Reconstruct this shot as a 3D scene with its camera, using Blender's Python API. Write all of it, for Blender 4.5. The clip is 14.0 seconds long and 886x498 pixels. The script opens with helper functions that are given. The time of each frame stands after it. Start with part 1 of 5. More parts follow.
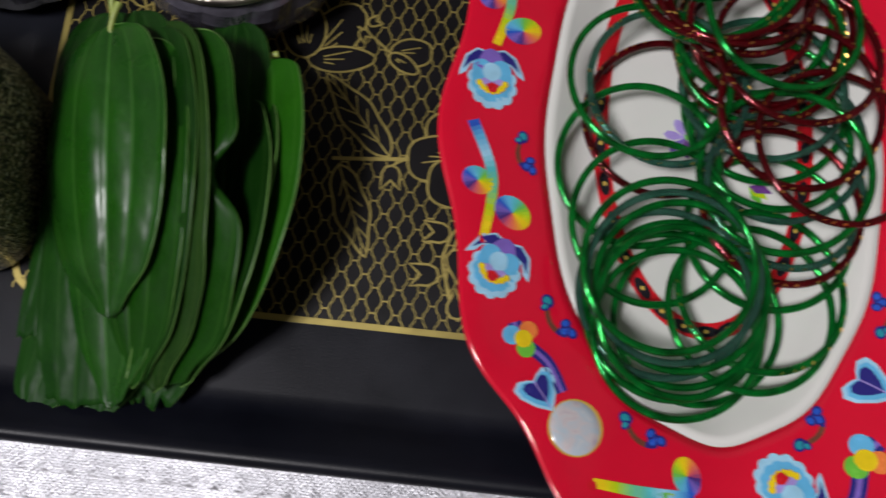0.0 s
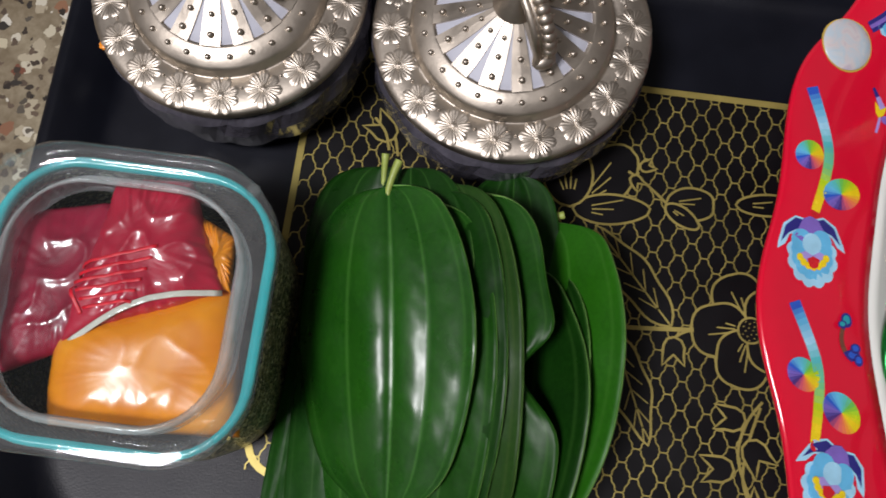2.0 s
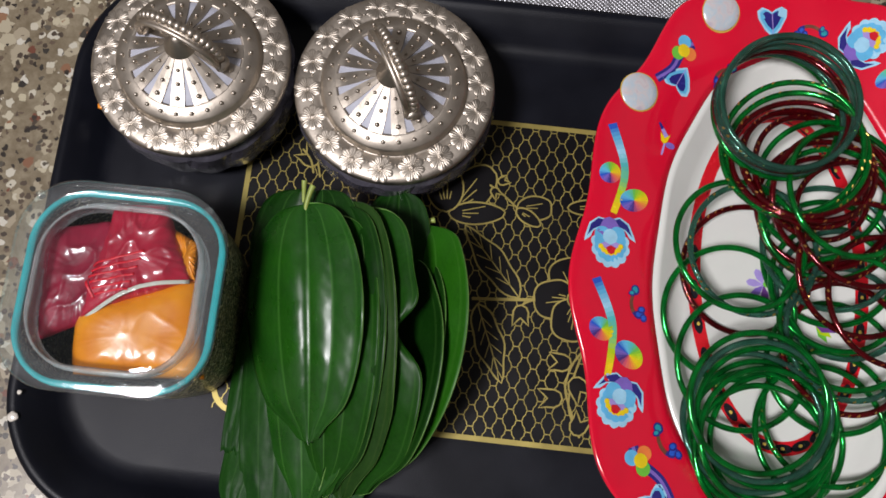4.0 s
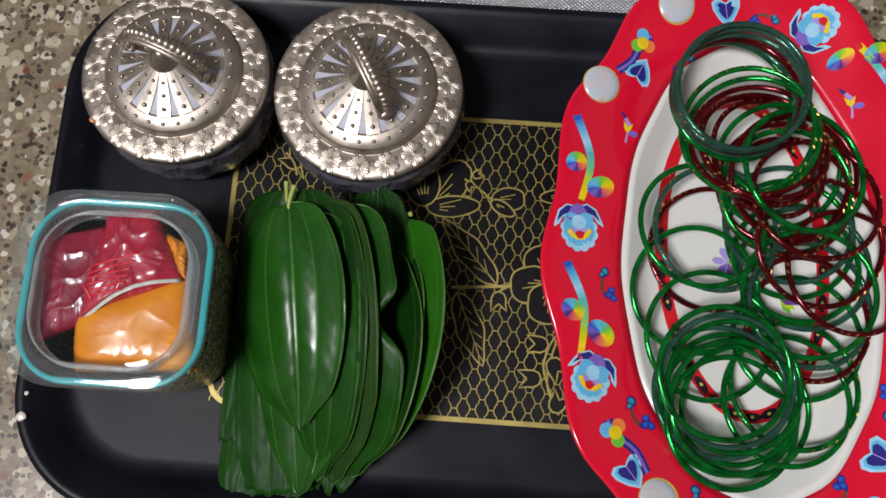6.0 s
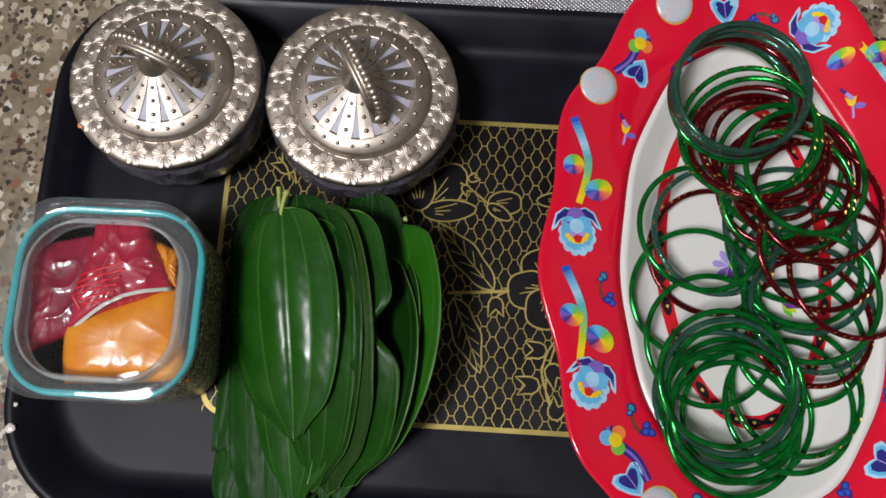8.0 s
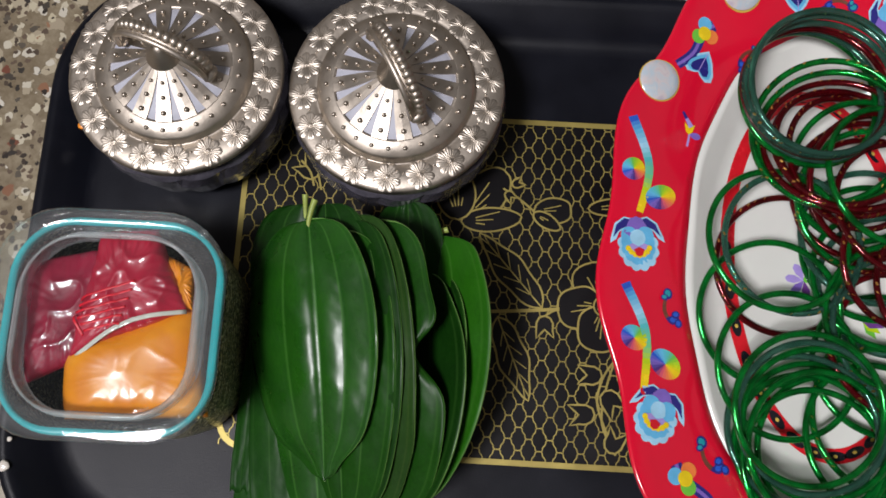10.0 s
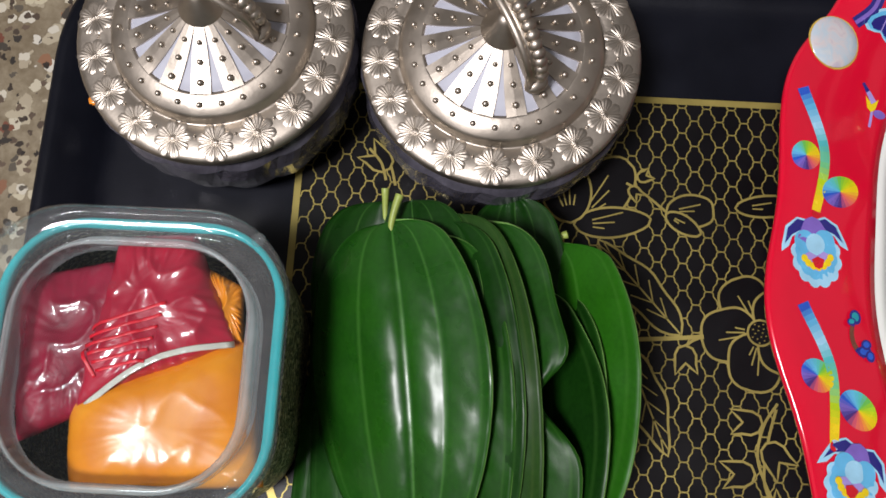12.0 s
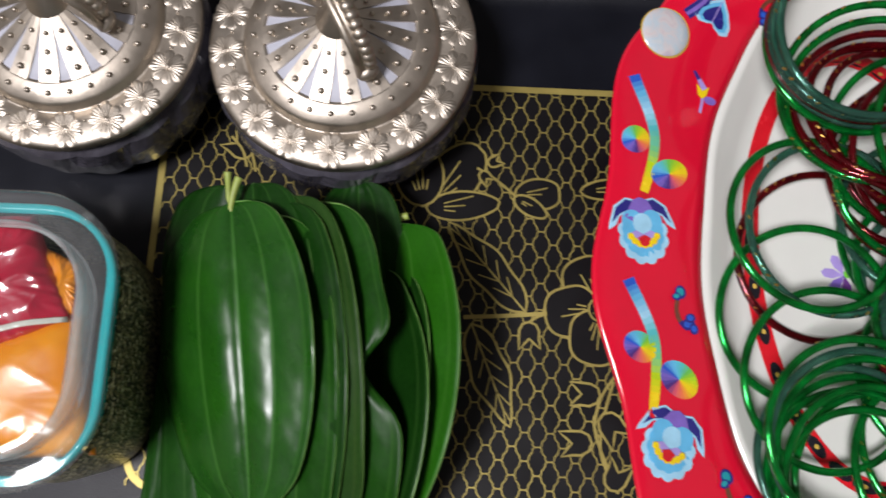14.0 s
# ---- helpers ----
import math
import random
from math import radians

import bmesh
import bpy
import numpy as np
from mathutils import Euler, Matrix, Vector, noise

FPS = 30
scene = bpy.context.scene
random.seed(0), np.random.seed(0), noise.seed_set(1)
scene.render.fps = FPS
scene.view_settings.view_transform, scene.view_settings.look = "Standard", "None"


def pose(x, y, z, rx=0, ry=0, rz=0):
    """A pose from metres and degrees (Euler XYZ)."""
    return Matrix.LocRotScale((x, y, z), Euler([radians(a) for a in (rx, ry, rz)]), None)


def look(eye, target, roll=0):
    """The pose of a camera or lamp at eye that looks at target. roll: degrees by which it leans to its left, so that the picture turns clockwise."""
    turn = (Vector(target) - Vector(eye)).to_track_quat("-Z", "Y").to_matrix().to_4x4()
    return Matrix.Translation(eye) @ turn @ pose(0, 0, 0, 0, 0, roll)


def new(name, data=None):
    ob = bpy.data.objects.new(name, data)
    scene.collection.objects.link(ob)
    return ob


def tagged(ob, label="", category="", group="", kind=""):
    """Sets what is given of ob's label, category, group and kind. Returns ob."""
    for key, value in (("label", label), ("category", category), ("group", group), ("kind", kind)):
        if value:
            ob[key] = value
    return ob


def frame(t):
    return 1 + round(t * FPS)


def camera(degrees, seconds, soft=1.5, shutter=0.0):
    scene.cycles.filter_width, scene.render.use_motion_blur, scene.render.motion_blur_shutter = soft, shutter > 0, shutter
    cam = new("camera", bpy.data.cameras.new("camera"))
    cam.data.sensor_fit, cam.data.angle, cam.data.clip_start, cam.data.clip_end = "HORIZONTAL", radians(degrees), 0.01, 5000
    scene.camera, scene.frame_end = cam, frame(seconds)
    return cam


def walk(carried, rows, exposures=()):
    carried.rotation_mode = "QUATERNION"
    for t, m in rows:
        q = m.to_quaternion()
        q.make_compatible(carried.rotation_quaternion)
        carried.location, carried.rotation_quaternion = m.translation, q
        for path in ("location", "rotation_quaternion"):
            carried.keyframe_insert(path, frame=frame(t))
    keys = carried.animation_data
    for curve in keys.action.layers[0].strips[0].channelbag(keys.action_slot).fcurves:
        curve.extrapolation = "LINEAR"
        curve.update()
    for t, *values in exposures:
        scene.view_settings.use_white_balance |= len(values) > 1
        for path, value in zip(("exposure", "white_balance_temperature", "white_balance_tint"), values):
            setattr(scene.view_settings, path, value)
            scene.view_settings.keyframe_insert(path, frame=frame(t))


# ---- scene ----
cam = camera(53.3, 14.0, soft=1.6, shutter=0.3)
PATH = [
    (0, (0.009, 0.009, 0.313), (-0.016, 0.446, -1.639), -0.5),
    (0.5, (-0.051, 0.017, 0.303), (-0.083, 0.442, -1.651), -0.8),
    (1, (-0.084, 0.032, 0.291), (-0.14, 0.489, -1.656), -2.5),
    (1.5, (-0.095, 0.054, 0.283), (-0.124, 0.51, -1.665), 1.0),
    (2, (-0.087, 0.066, 0.286), (-0.125, 0.524, -1.661), -0.3),
    (2.5, (-0.063, 0.065, 0.321), (-0.086, 0.526, -1.625), 1.3),
    (3, (-0.056, 0.058, 0.356), (-0.059, 0.498, -1.595), 3.6),
    (3.2, (-0.057, 0.056, 0.365), (-0.048, 0.477, -1.59), 5.1),
    (5.3, (-0.037, 0.042, 0.413), (-0.077, 0.458, -1.542), -4.4),
    (5.5, (-0.037, 0.041, 0.412), (-0.068, 0.467, -1.542), -3.3),
    (6, (-0.037, 0.039, 0.412), (-0.061, 0.471, -1.54), -2.6),
    (6.5, (-0.037, 0.041, 0.413), (-0.057, 0.47, -1.54), -2.2),
    (7, (-0.036, 0.041, 0.41), (-0.062, 0.475, -1.542), -3.0),
    (9.3, (-0.039, 0.051, 0.389), (-0.047, 0.467, -1.567), -1.4),
    (9.5, (-0.044, 0.053, 0.383), (-0.054, 0.466, -1.574), -1.7),
    (10, (-0.057, 0.059, 0.367), (-0.062, 0.482, -1.588), -0.7),
    (10.5, (-0.067, 0.063, 0.352), (-0.083, 0.504, -1.598), -2.2),
    (11, (-0.078, 0.066, 0.324), (-0.101, 0.517, -1.624), -2.9),
    (11.5, (-0.087, 0.073, 0.302), (-0.109, 0.533, -1.645), -2.7),
    (12, (-0.092, 0.075, 0.288), (-0.107, 0.53, -1.66), -2.0),
    (12.5, (-0.088, 0.077, 0.289), (-0.101, 0.536, -1.657), -1.9),
    (13, (-0.085, 0.074, 0.29), (-0.103, 0.536, -1.656), -2.6),
    (13.5, (-0.074, 0.072, 0.298), (-0.097, 0.529, -1.649), -3.2),
    (14, (-0.048, 0.065, 0.299), (-0.025, 0.525, -1.647), 2.2),
]
EXPOSURES = [(0,-0.36),(1,-0.26),(1.5,-0.15),(3,-0.05),(5.3,-0.12),(7.2,-0.12),(9.5,-0.1),(11,0.0),(12,0.12),(14,0.13)]
walk(cam, [(t, look(eye, target, roll)) for t, eye, target, roll in PATH], EXPOSURES)

# ---- light ----
world = bpy.data.worlds.new("room_air")
scene.world = world
world.use_nodes = True
world.node_tree.nodes["Background"].inputs[0].default_value = (0.9, 0.95, 1.0, 1)
world.node_tree.nodes["Background"].inputs[1].default_value = 0.03


def area_lamp(name, eye, target, sx, sy, watts, colour):
    data = bpy.data.lights.new(name, "AREA")
    data.shape, data.size, data.size_y, data.energy, data.color = "RECTANGLE", sx, sy, watts, colour
    ob = new(name, data)
    ob.matrix_world = look(eye, target)
    return ob


area_lamp("ceiling_lamp_light", (-0.88, -0.50, 2.28), (0, 0.1, 0), 0.46, 0.46, 64, (1.0, 0.968, 1.0))


# ---- materials ----
def nodes_of(name):
    m = bpy.data.materials.new(name)
    m.use_nodes = True
    nt = m.node_tree
    return m, nt, nt.nodes["Principled BSDF"]


def put(bsdf, **kw):
    names = {"base": "Base Color", "rough": "Roughness", "metal": "Metallic", "coat": "Coat Weight", "coat_rough": "Coat Roughness",
             "trans": "Transmission Weight", "ior": "IOR", "spec": "Specular IOR Level", "sub": "Subsurface Weight", "sheen": "Sheen Weight",
             "alpha": "Alpha"}
    for key, value in kw.items():
        if key == "base":
            value = (*value, 1)
        bsdf.inputs[names[key]].default_value = value


def coords(nt, kind="Object"):
    return nt.nodes.new("ShaderNodeTexCoord").outputs[kind]


def noise_tex(nt, vec, scale, detail=4, rough=0.55, distort=0.0):
    n = nt.nodes.new("ShaderNodeTexNoise")
    n.inputs["Scale"].default_value, n.inputs["Detail"].default_value = scale, detail
    n.inputs["Roughness"].default_value, n.inputs["Distortion"].default_value = rough, distort
    nt.links.new(vec, n.inputs["Vector"])
    return n.outputs["Fac"]


def ramp(nt, fac, stops, kind="LINEAR"):
    r = nt.nodes.new("ShaderNodeValToRGB")
    r.color_ramp.interpolation = kind
    while len(r.color_ramp.elements) < len(stops):
        r.color_ramp.elements.new(0.5)
    for e, (p, c) in zip(r.color_ramp.elements, stops):
        e.position, e.color = p, (*c, 1)
    nt.links.new(fac, r.inputs["Fac"])
    return r.outputs["Color"]


def mix(nt, fac, a, b, kind="MIX"):
    m = nt.nodes.new("ShaderNodeMix")
    m.data_type, m.blend_type = "RGBA", kind
    for sock, v in ((m.inputs[0], fac), (m.inputs[6], a), (m.inputs[7], b)):
        if isinstance(v, (int, float)):
            sock.default_value = v
        elif isinstance(v, tuple):
            sock.default_value = (*v, 1)
        else:
            nt.links.new(v, sock)
    return m.outputs[2]


def bump(nt, bsdf, fac, strength, dist):
    b = nt.nodes.new("ShaderNodeBump")
    b.inputs["Strength"].default_value, b.inputs["Distance"].default_value = strength, dist
    nt.links.new(fac, b.inputs["Height"])
    nt.links.new(b.outputs["Normal"], bsdf.inputs["Normal"])
    return b


def surface(name, base, rough=0.5, metal=0.0, vary=0.25, scale=60.0, grain=900.0, relief=0.15, dist=0.0003, **kw):
    """A plain surface with stains at one scale, grain at another, and fine relief."""
    m, nt, bsdf = nodes_of(name)
    put(bsdf, base=base, rough=rough, metal=metal, **kw)
    vec = coords(nt)
    big, small = noise_tex(nt, vec, scale), noise_tex(nt, vec, grain, 3)
    dark = tuple(c * (1 - vary) for c in base)
    lite = tuple(min(1, c * (1 + vary * 0.6)) for c in base)
    col = ramp(nt, big, [(0.3, dark), (0.7, lite)])
    nt.links.new(col, bsdf.inputs["Base Color"])
    r = ramp(nt, big, [(0.25, (max(0, rough - 0.07),) * 3), (0.75, (min(1, rough + 0.09),) * 3)])
    nt.links.new(r, bsdf.inputs["Roughness"])
    bump(nt, bsdf, small, relief, dist)
    return m


def paint(name, base, rough=0.22, vary=0.12):
    return surface(name, base, rough, 0, vary, 180, 1200, 0.05, 0.0002, coat=0.35, coat_rough=0.08)


BLACK_PLASTIC = surface("black_plastic", (0.0055, 0.0062, 0.0105), 0.36, 0, 0.35, 25, 1600, 0.25, 0.0002, spec=0.20)
PANEL_BLACK = surface("printed_black", (0.0036, 0.0030, 0.0040), 0.36, 0, 0.25, 40, 1800, 0.2, 0.0002, spec=0.28)
GOLD_PRINT = surface("gold_print", (0.40, 0.32, 0.09), 0.42, 0.5, 0.25, 60, 1500, 0.15, 0.0002)
SILVER = surface("old_silver", (0.53, 0.47, 0.40), 0.42, 1.0, 0.25, 70, 700, 0.12, 0.0004)
PEARL_INLAY = surface("pale_inlay", (0.46, 0.47, 0.54), 0.5, 0, 0.10, 90, 600, 0.1, 0.0003)
DARK_CUT_GLASS = surface("dark_cut_glass", (0.085, 0.080, 0.100), 0.20, 0, 0.5, 90, 300, 0.35, 0.0012, coat=0.5, coat_rough=0.05)
RED_GLAZE = surface("red_glaze", (0.70, 0.004, 0.030), 0.16, 0, 0.08, 25, 140, 0.06, 0.0008, coat=0.6, coat_rough=0.04)
WHITE_GLAZE = surface("white_glaze", (0.74, 0.74, 0.70), 0.15, 0, 0.05, 25, 120, 0.05, 0.0006, coat=0.6, coat_rough=0.05)
STALK = surface("leaf_stalk", (0.34, 0.42, 0.09), 0.45, 0, 0.3, 200, 900, 0.2, 0.0004)
CYAN_SEAL = surface("turquoise_seal", (0.0, 0.46, 0.50), 0.22, 0, 0.2, 60, 400, 0.05, 0.0003, coat=0.4)
# greys of the unseen walls and ceiling, set by how much light they return
WALL_PAINT = surface("wall_paint", (0.30, 0.29, 0.28), 0.8, 0, 0.08, 2, 90, 0.1, 0.001)
CEILING_PAINT = surface("ceiling_paint", (0.40, 0.40, 0.40), 0.85, 0, 0.05, 2, 90, 0.1, 0.001)

HUES = {
    "blue": (0.025, 0.10, 0.55), "sky": (0.13, 0.48, 0.78), "pale": (0.36, 0.66, 0.86), "navy": (0.025, 0.022, 0.20),
    "violet": (0.22, 0.13, 0.52), "yellow": (0.85, 0.62, 0.01), "orange": (0.85, 0.22, 0.05), "green": (0.16, 0.55, 0.05),
    "lime": (0.48, 0.66, 0.01), "crimson": (0.62, 0.01, 0.02), "lilac": (0.40, 0.30, 0.70), "black": (0.012, 0.01, 0.015),
    "plum": (0.16, 0.05, 0.26), "brown": (0.16, 0.05, 0.03), "teal": (0.02, 0.30, 0.36), "gold": (0.62, 0.42, 0.08), "aqua": (0.10, 0.52, 0.55), "mint": (0.18, 0.58, 0.25), "rose": (0.70, 0.10, 0.14),
}


def hue_run(name, stops, n):
    """Adds n hues that run evenly through the stops; gives their names."""
    out = []
    for i in range(n):
        t = i / (n - 1) * (len(stops) - 1)
        j = min(len(stops) - 2, int(t))
        a, b, q = HUES[stops[j]], HUES[stops[j + 1]], t - j
        HUES[name + chr(97 + i)] = tuple(x + (y - x) * q for x, y in zip(a, b))
        out.append(name + chr(97 + i))
    return out


STEM_RUN = hue_run("stem_", ["blue", "sky", "pale", "aqua", "mint", "lime", "yellow", "yellow"], 22)
WHEEL = hue_run("wheel_", ["yellow", "lime", "green", "aqua", "sky", "blue", "violet", "navy", "rose", "orange", "yellow"], 25)
HUE = {k: paint("glaze_" + k, v) for k, v in HUES.items()}


def thin_clear(name, tint, body, gloss_rough, milk):
    """Thin clear plastic: see-through, with a mirror sheen at grazing angles and a little milkiness."""
    m, nt, bsdf = nodes_of(name)
    out = nt.nodes["Material Output"]
    clear, shine = nt.nodes.new("ShaderNodeBsdfTransparent"), nt.nodes.new("ShaderNodeBsdfGlossy")
    clear.inputs[0].default_value = (*tint, 1)
    shine.inputs["Roughness"].default_value = gloss_rough
    put(bsdf, base=body, rough=0.3)
    facing = nt.nodes.new("ShaderNodeLayerWeight")
    power, fres = nt.nodes.new("ShaderNodeMath"), nt.nodes.new("ShaderNodeMath")
    power.operation, fres.operation = "POWER", "MULTIPLY_ADD"
    power.inputs[1].default_value = 3.5
    nt.links.new(facing.outputs["Facing"], power.inputs[0])
    nt.links.new(power.outputs[0], fres.inputs[0])
    fres.inputs[1].default_value, fres.inputs[2].default_value = 0.5, 0.035
    vec = coords(nt)
    n = noise_tex(nt, vec, 150, 3)
    b = nt.nodes.new("ShaderNodeBump")
    b.inputs["Strength"].default_value, b.inputs["Distance"].default_value = 0.05, 0.0008
    nt.links.new(n, b.inputs["Height"])
    nt.links.new(b.outputs[0], shine.inputs["Normal"])
    one, two = nt.nodes.new("ShaderNodeMixShader"), nt.nodes.new("ShaderNodeMixShader")
    cloud = ramp(nt, n, [(0.3, (milk * 0.8,) * 3), (0.7, (milk * 1.2,) * 3)])
    nt.links.new(cloud, one.inputs[0])
    nt.links.new(clear.outputs[0], one.inputs[1])
    nt.links.new(bsdf.outputs[0], one.inputs[2])
    nt.links.new(fres.outputs[0], two.inputs[0])
    nt.links.new(one.outputs[0], two.inputs[1])
    nt.links.new(shine.outputs[0], two.inputs[2])
    nt.links.new(two.outputs[0], out.inputs[0])
    return m


CLEAR = thin_clear("clear_plastic", (0.95, 0.98, 0.98), (0.8, 0.85, 0.86), 0.04, 0.004)
RIM_CLEAR = thin_clear("rim_plastic", (0.93, 0.97, 0.97), (0.85, 0.85, 0.86), 0.05, 0.045)
FROSTED = thin_clear("frosted_plastic", (0.95, 0.96, 0.97), (0.92, 0.92, 0.92), 0.10, 0.32)


def bangle_glass(name, base, deep, metal, clear):
    """Tinted glass over a foil lining: part glossy foil colour, part clear."""
    m, nt, bsdf = nodes_of(name)
    vec = coords(nt)
    put(bsdf, rough=0.12, metal=metal, coat=0.6, coat_rough=0.03, ior=1.5)
    col = ramp(nt, noise_tex(nt, vec, 130, 3), [(0.3, deep), (0.72, base)])
    nt.links.new(col, bsdf.inputs["Base Color"])
    bump(nt, bsdf, noise_tex(nt, vec, 260, 2), 0.10, 0.0006)
    inner = nt.nodes.new("ShaderNodeBsdfGlass")
    inner.inputs["Roughness"].default_value, inner.inputs["IOR"].default_value = 0.03, 1.4
    nt.links.new(mix(nt, 0.10, col, (0.75, 0.9, 0.85)), inner.inputs["Color"])
    two = nt.nodes.new("ShaderNodeMixShader")
    two.inputs[0].default_value = clear
    nt.links.new(bsdf.outputs[0], two.inputs[1])
    nt.links.new(inner.outputs[0], two.inputs[2])
    nt.links.new(two.outputs[0], nt.nodes["Material Output"].inputs[0])
    return m


# the bright green stop paints glints into the glass colour
GREEN_GLASS = bangle_glass("green_bangle_glass", (0.003, 0.52, 0.070), (0.0005, 0.10, 0.012), 0.6, 0.50)
TEAL_GLASS = bangle_glass("teal_bangle_glass", (0.16, 0.40, 0.30), (0.05, 0.22, 0.15), 0.3, 0.78)
RED_GLASS = bangle_glass("red_bangle_glass", (0.26, 0.002, 0.010), (0.08, 0.001, 0.004), 0.55, 0.45)
GILT = surface("gilt", (0.85, 0.52, 0.13), 0.32, 1.0, 0.3, 300, 1500, 0.3, 0.0003)


def leaf_material(name, lite, dark, vein, rough=0.3, spec=0.45):
    m, nt, bsdf = nodes_of(name)
    put(bsdf, rough=rough, spec=spec)
    uv = coords(nt, "UV")
    ob = coords(nt)
    sep = nt.nodes.new("ShaderNodeSeparateXYZ")
    nt.links.new(uv, sep.inputs[0])
    # leaf tissue, mottled at two scales
    tissue = ramp(nt, noise_tex(nt, ob, 55, 5), [(0.28, dark), (0.75, lite)])
    tissue = mix(nt, 0.35, tissue, ramp(nt, noise_tex(nt, ob, 700, 3), [(0.3, dark), (0.7, lite)]))
    # arching veins lie at even steps across the blade
    # both margins run pale: caught edge light put into the colour
    stops = [(0.0, (0.6,) * 3), (0.005, (0.4,) * 3), (0.014, (0, 0, 0))]
    for at, shine in ((0.06, 0.35), (0.28, 0.7), (0.5, 1.0), (0.72, 0.7), (0.94, 0.35)):
        stops += [(at - 0.014, (0, 0, 0)), (at, (shine,) * 3), (at + 0.014, (0, 0, 0))]
    lines = ramp(nt, sep.outputs["X"], stops + [(0.986, (0, 0, 0)), (0.995, (0.4,) * 3), (1.0, (0.6,) * 3)])
    fade = nt.nodes.new("ShaderNodeMath")
    fade.operation = "MULTIPLY"
    nt.links.new(lines, fade.inputs[0])
    fade.inputs[1].default_value = 0.75
    nt.links.new(mix(nt, fade.outputs[0], tissue, vein), bsdf.inputs["Base Color"])
    # fine net of veinlets
    vo = nt.nodes.new("ShaderNodeTexVoronoi")
    vo.feature = "DISTANCE_TO_EDGE"
    vo.inputs["Scale"].default_value = 260
    nt.links.new(ob, vo.inputs["Vector"])
    bump(nt, bsdf, vo.outputs["Distance"], 0.05, 0.0005)
    r = ramp(nt, noise_tex(nt, ob, 90, 3), [(0.3, (rough - 0.06,) * 3), (0.75, (rough + 0.12,) * 3)])
    nt.links.new(r, bsdf.inputs["Roughness"])
    return m


# pale rim colour paints in the light that blade edges catch
LEAF_EDGE_LIT = surface("leaf_edge_lit", (0.13, 0.27, 0.06), 0.35, 0, 0.3, 200, 900, 0.1, 0.0003)
LEAF_TOP = leaf_material("betel_leaf_fresh", (0.015, 0.092, 0.005), (0.005, 0.042, 0.003), (0.050, 0.17, 0.024), 0.30, 0.50)
# these two darker greens also hold the shade between the fanned blades
LEAF_DARK_SHADED = leaf_material("betel_leaf_dark_shaded", (0.008, 0.045, 0.004), (0.003, 0.021, 0.002), (0.040, 0.12, 0.02), 0.33, 0.20)
LEAF_MID_SHADED = leaf_material("betel_leaf_mid_shaded", (0.011, 0.068, 0.004), (0.005, 0.034, 0.002), (0.045, 0.14, 0.02), 0.36, 0.18)
LEAF_BRIGHT = leaf_material("betel_leaf_bright", (0.021, 0.128, 0.005), (0.011, 0.075, 0.003), (0.05, 0.17, 0.02), 0.40, 0.25)
LEAF_LOW = leaf_material("betel_leaf_low", (0.012, 0.062, 0.006), (0.005, 0.032, 0.004), (0.035, 0.10, 0.02), 0.46, 0.14)
LEAF_BROWN = leaf_material("betel_leaf_aged", (0.020, 0.062, 0.008), (0.009, 0.032, 0.005), (0.05, 0.085, 0.02), 0.4, 0.15)


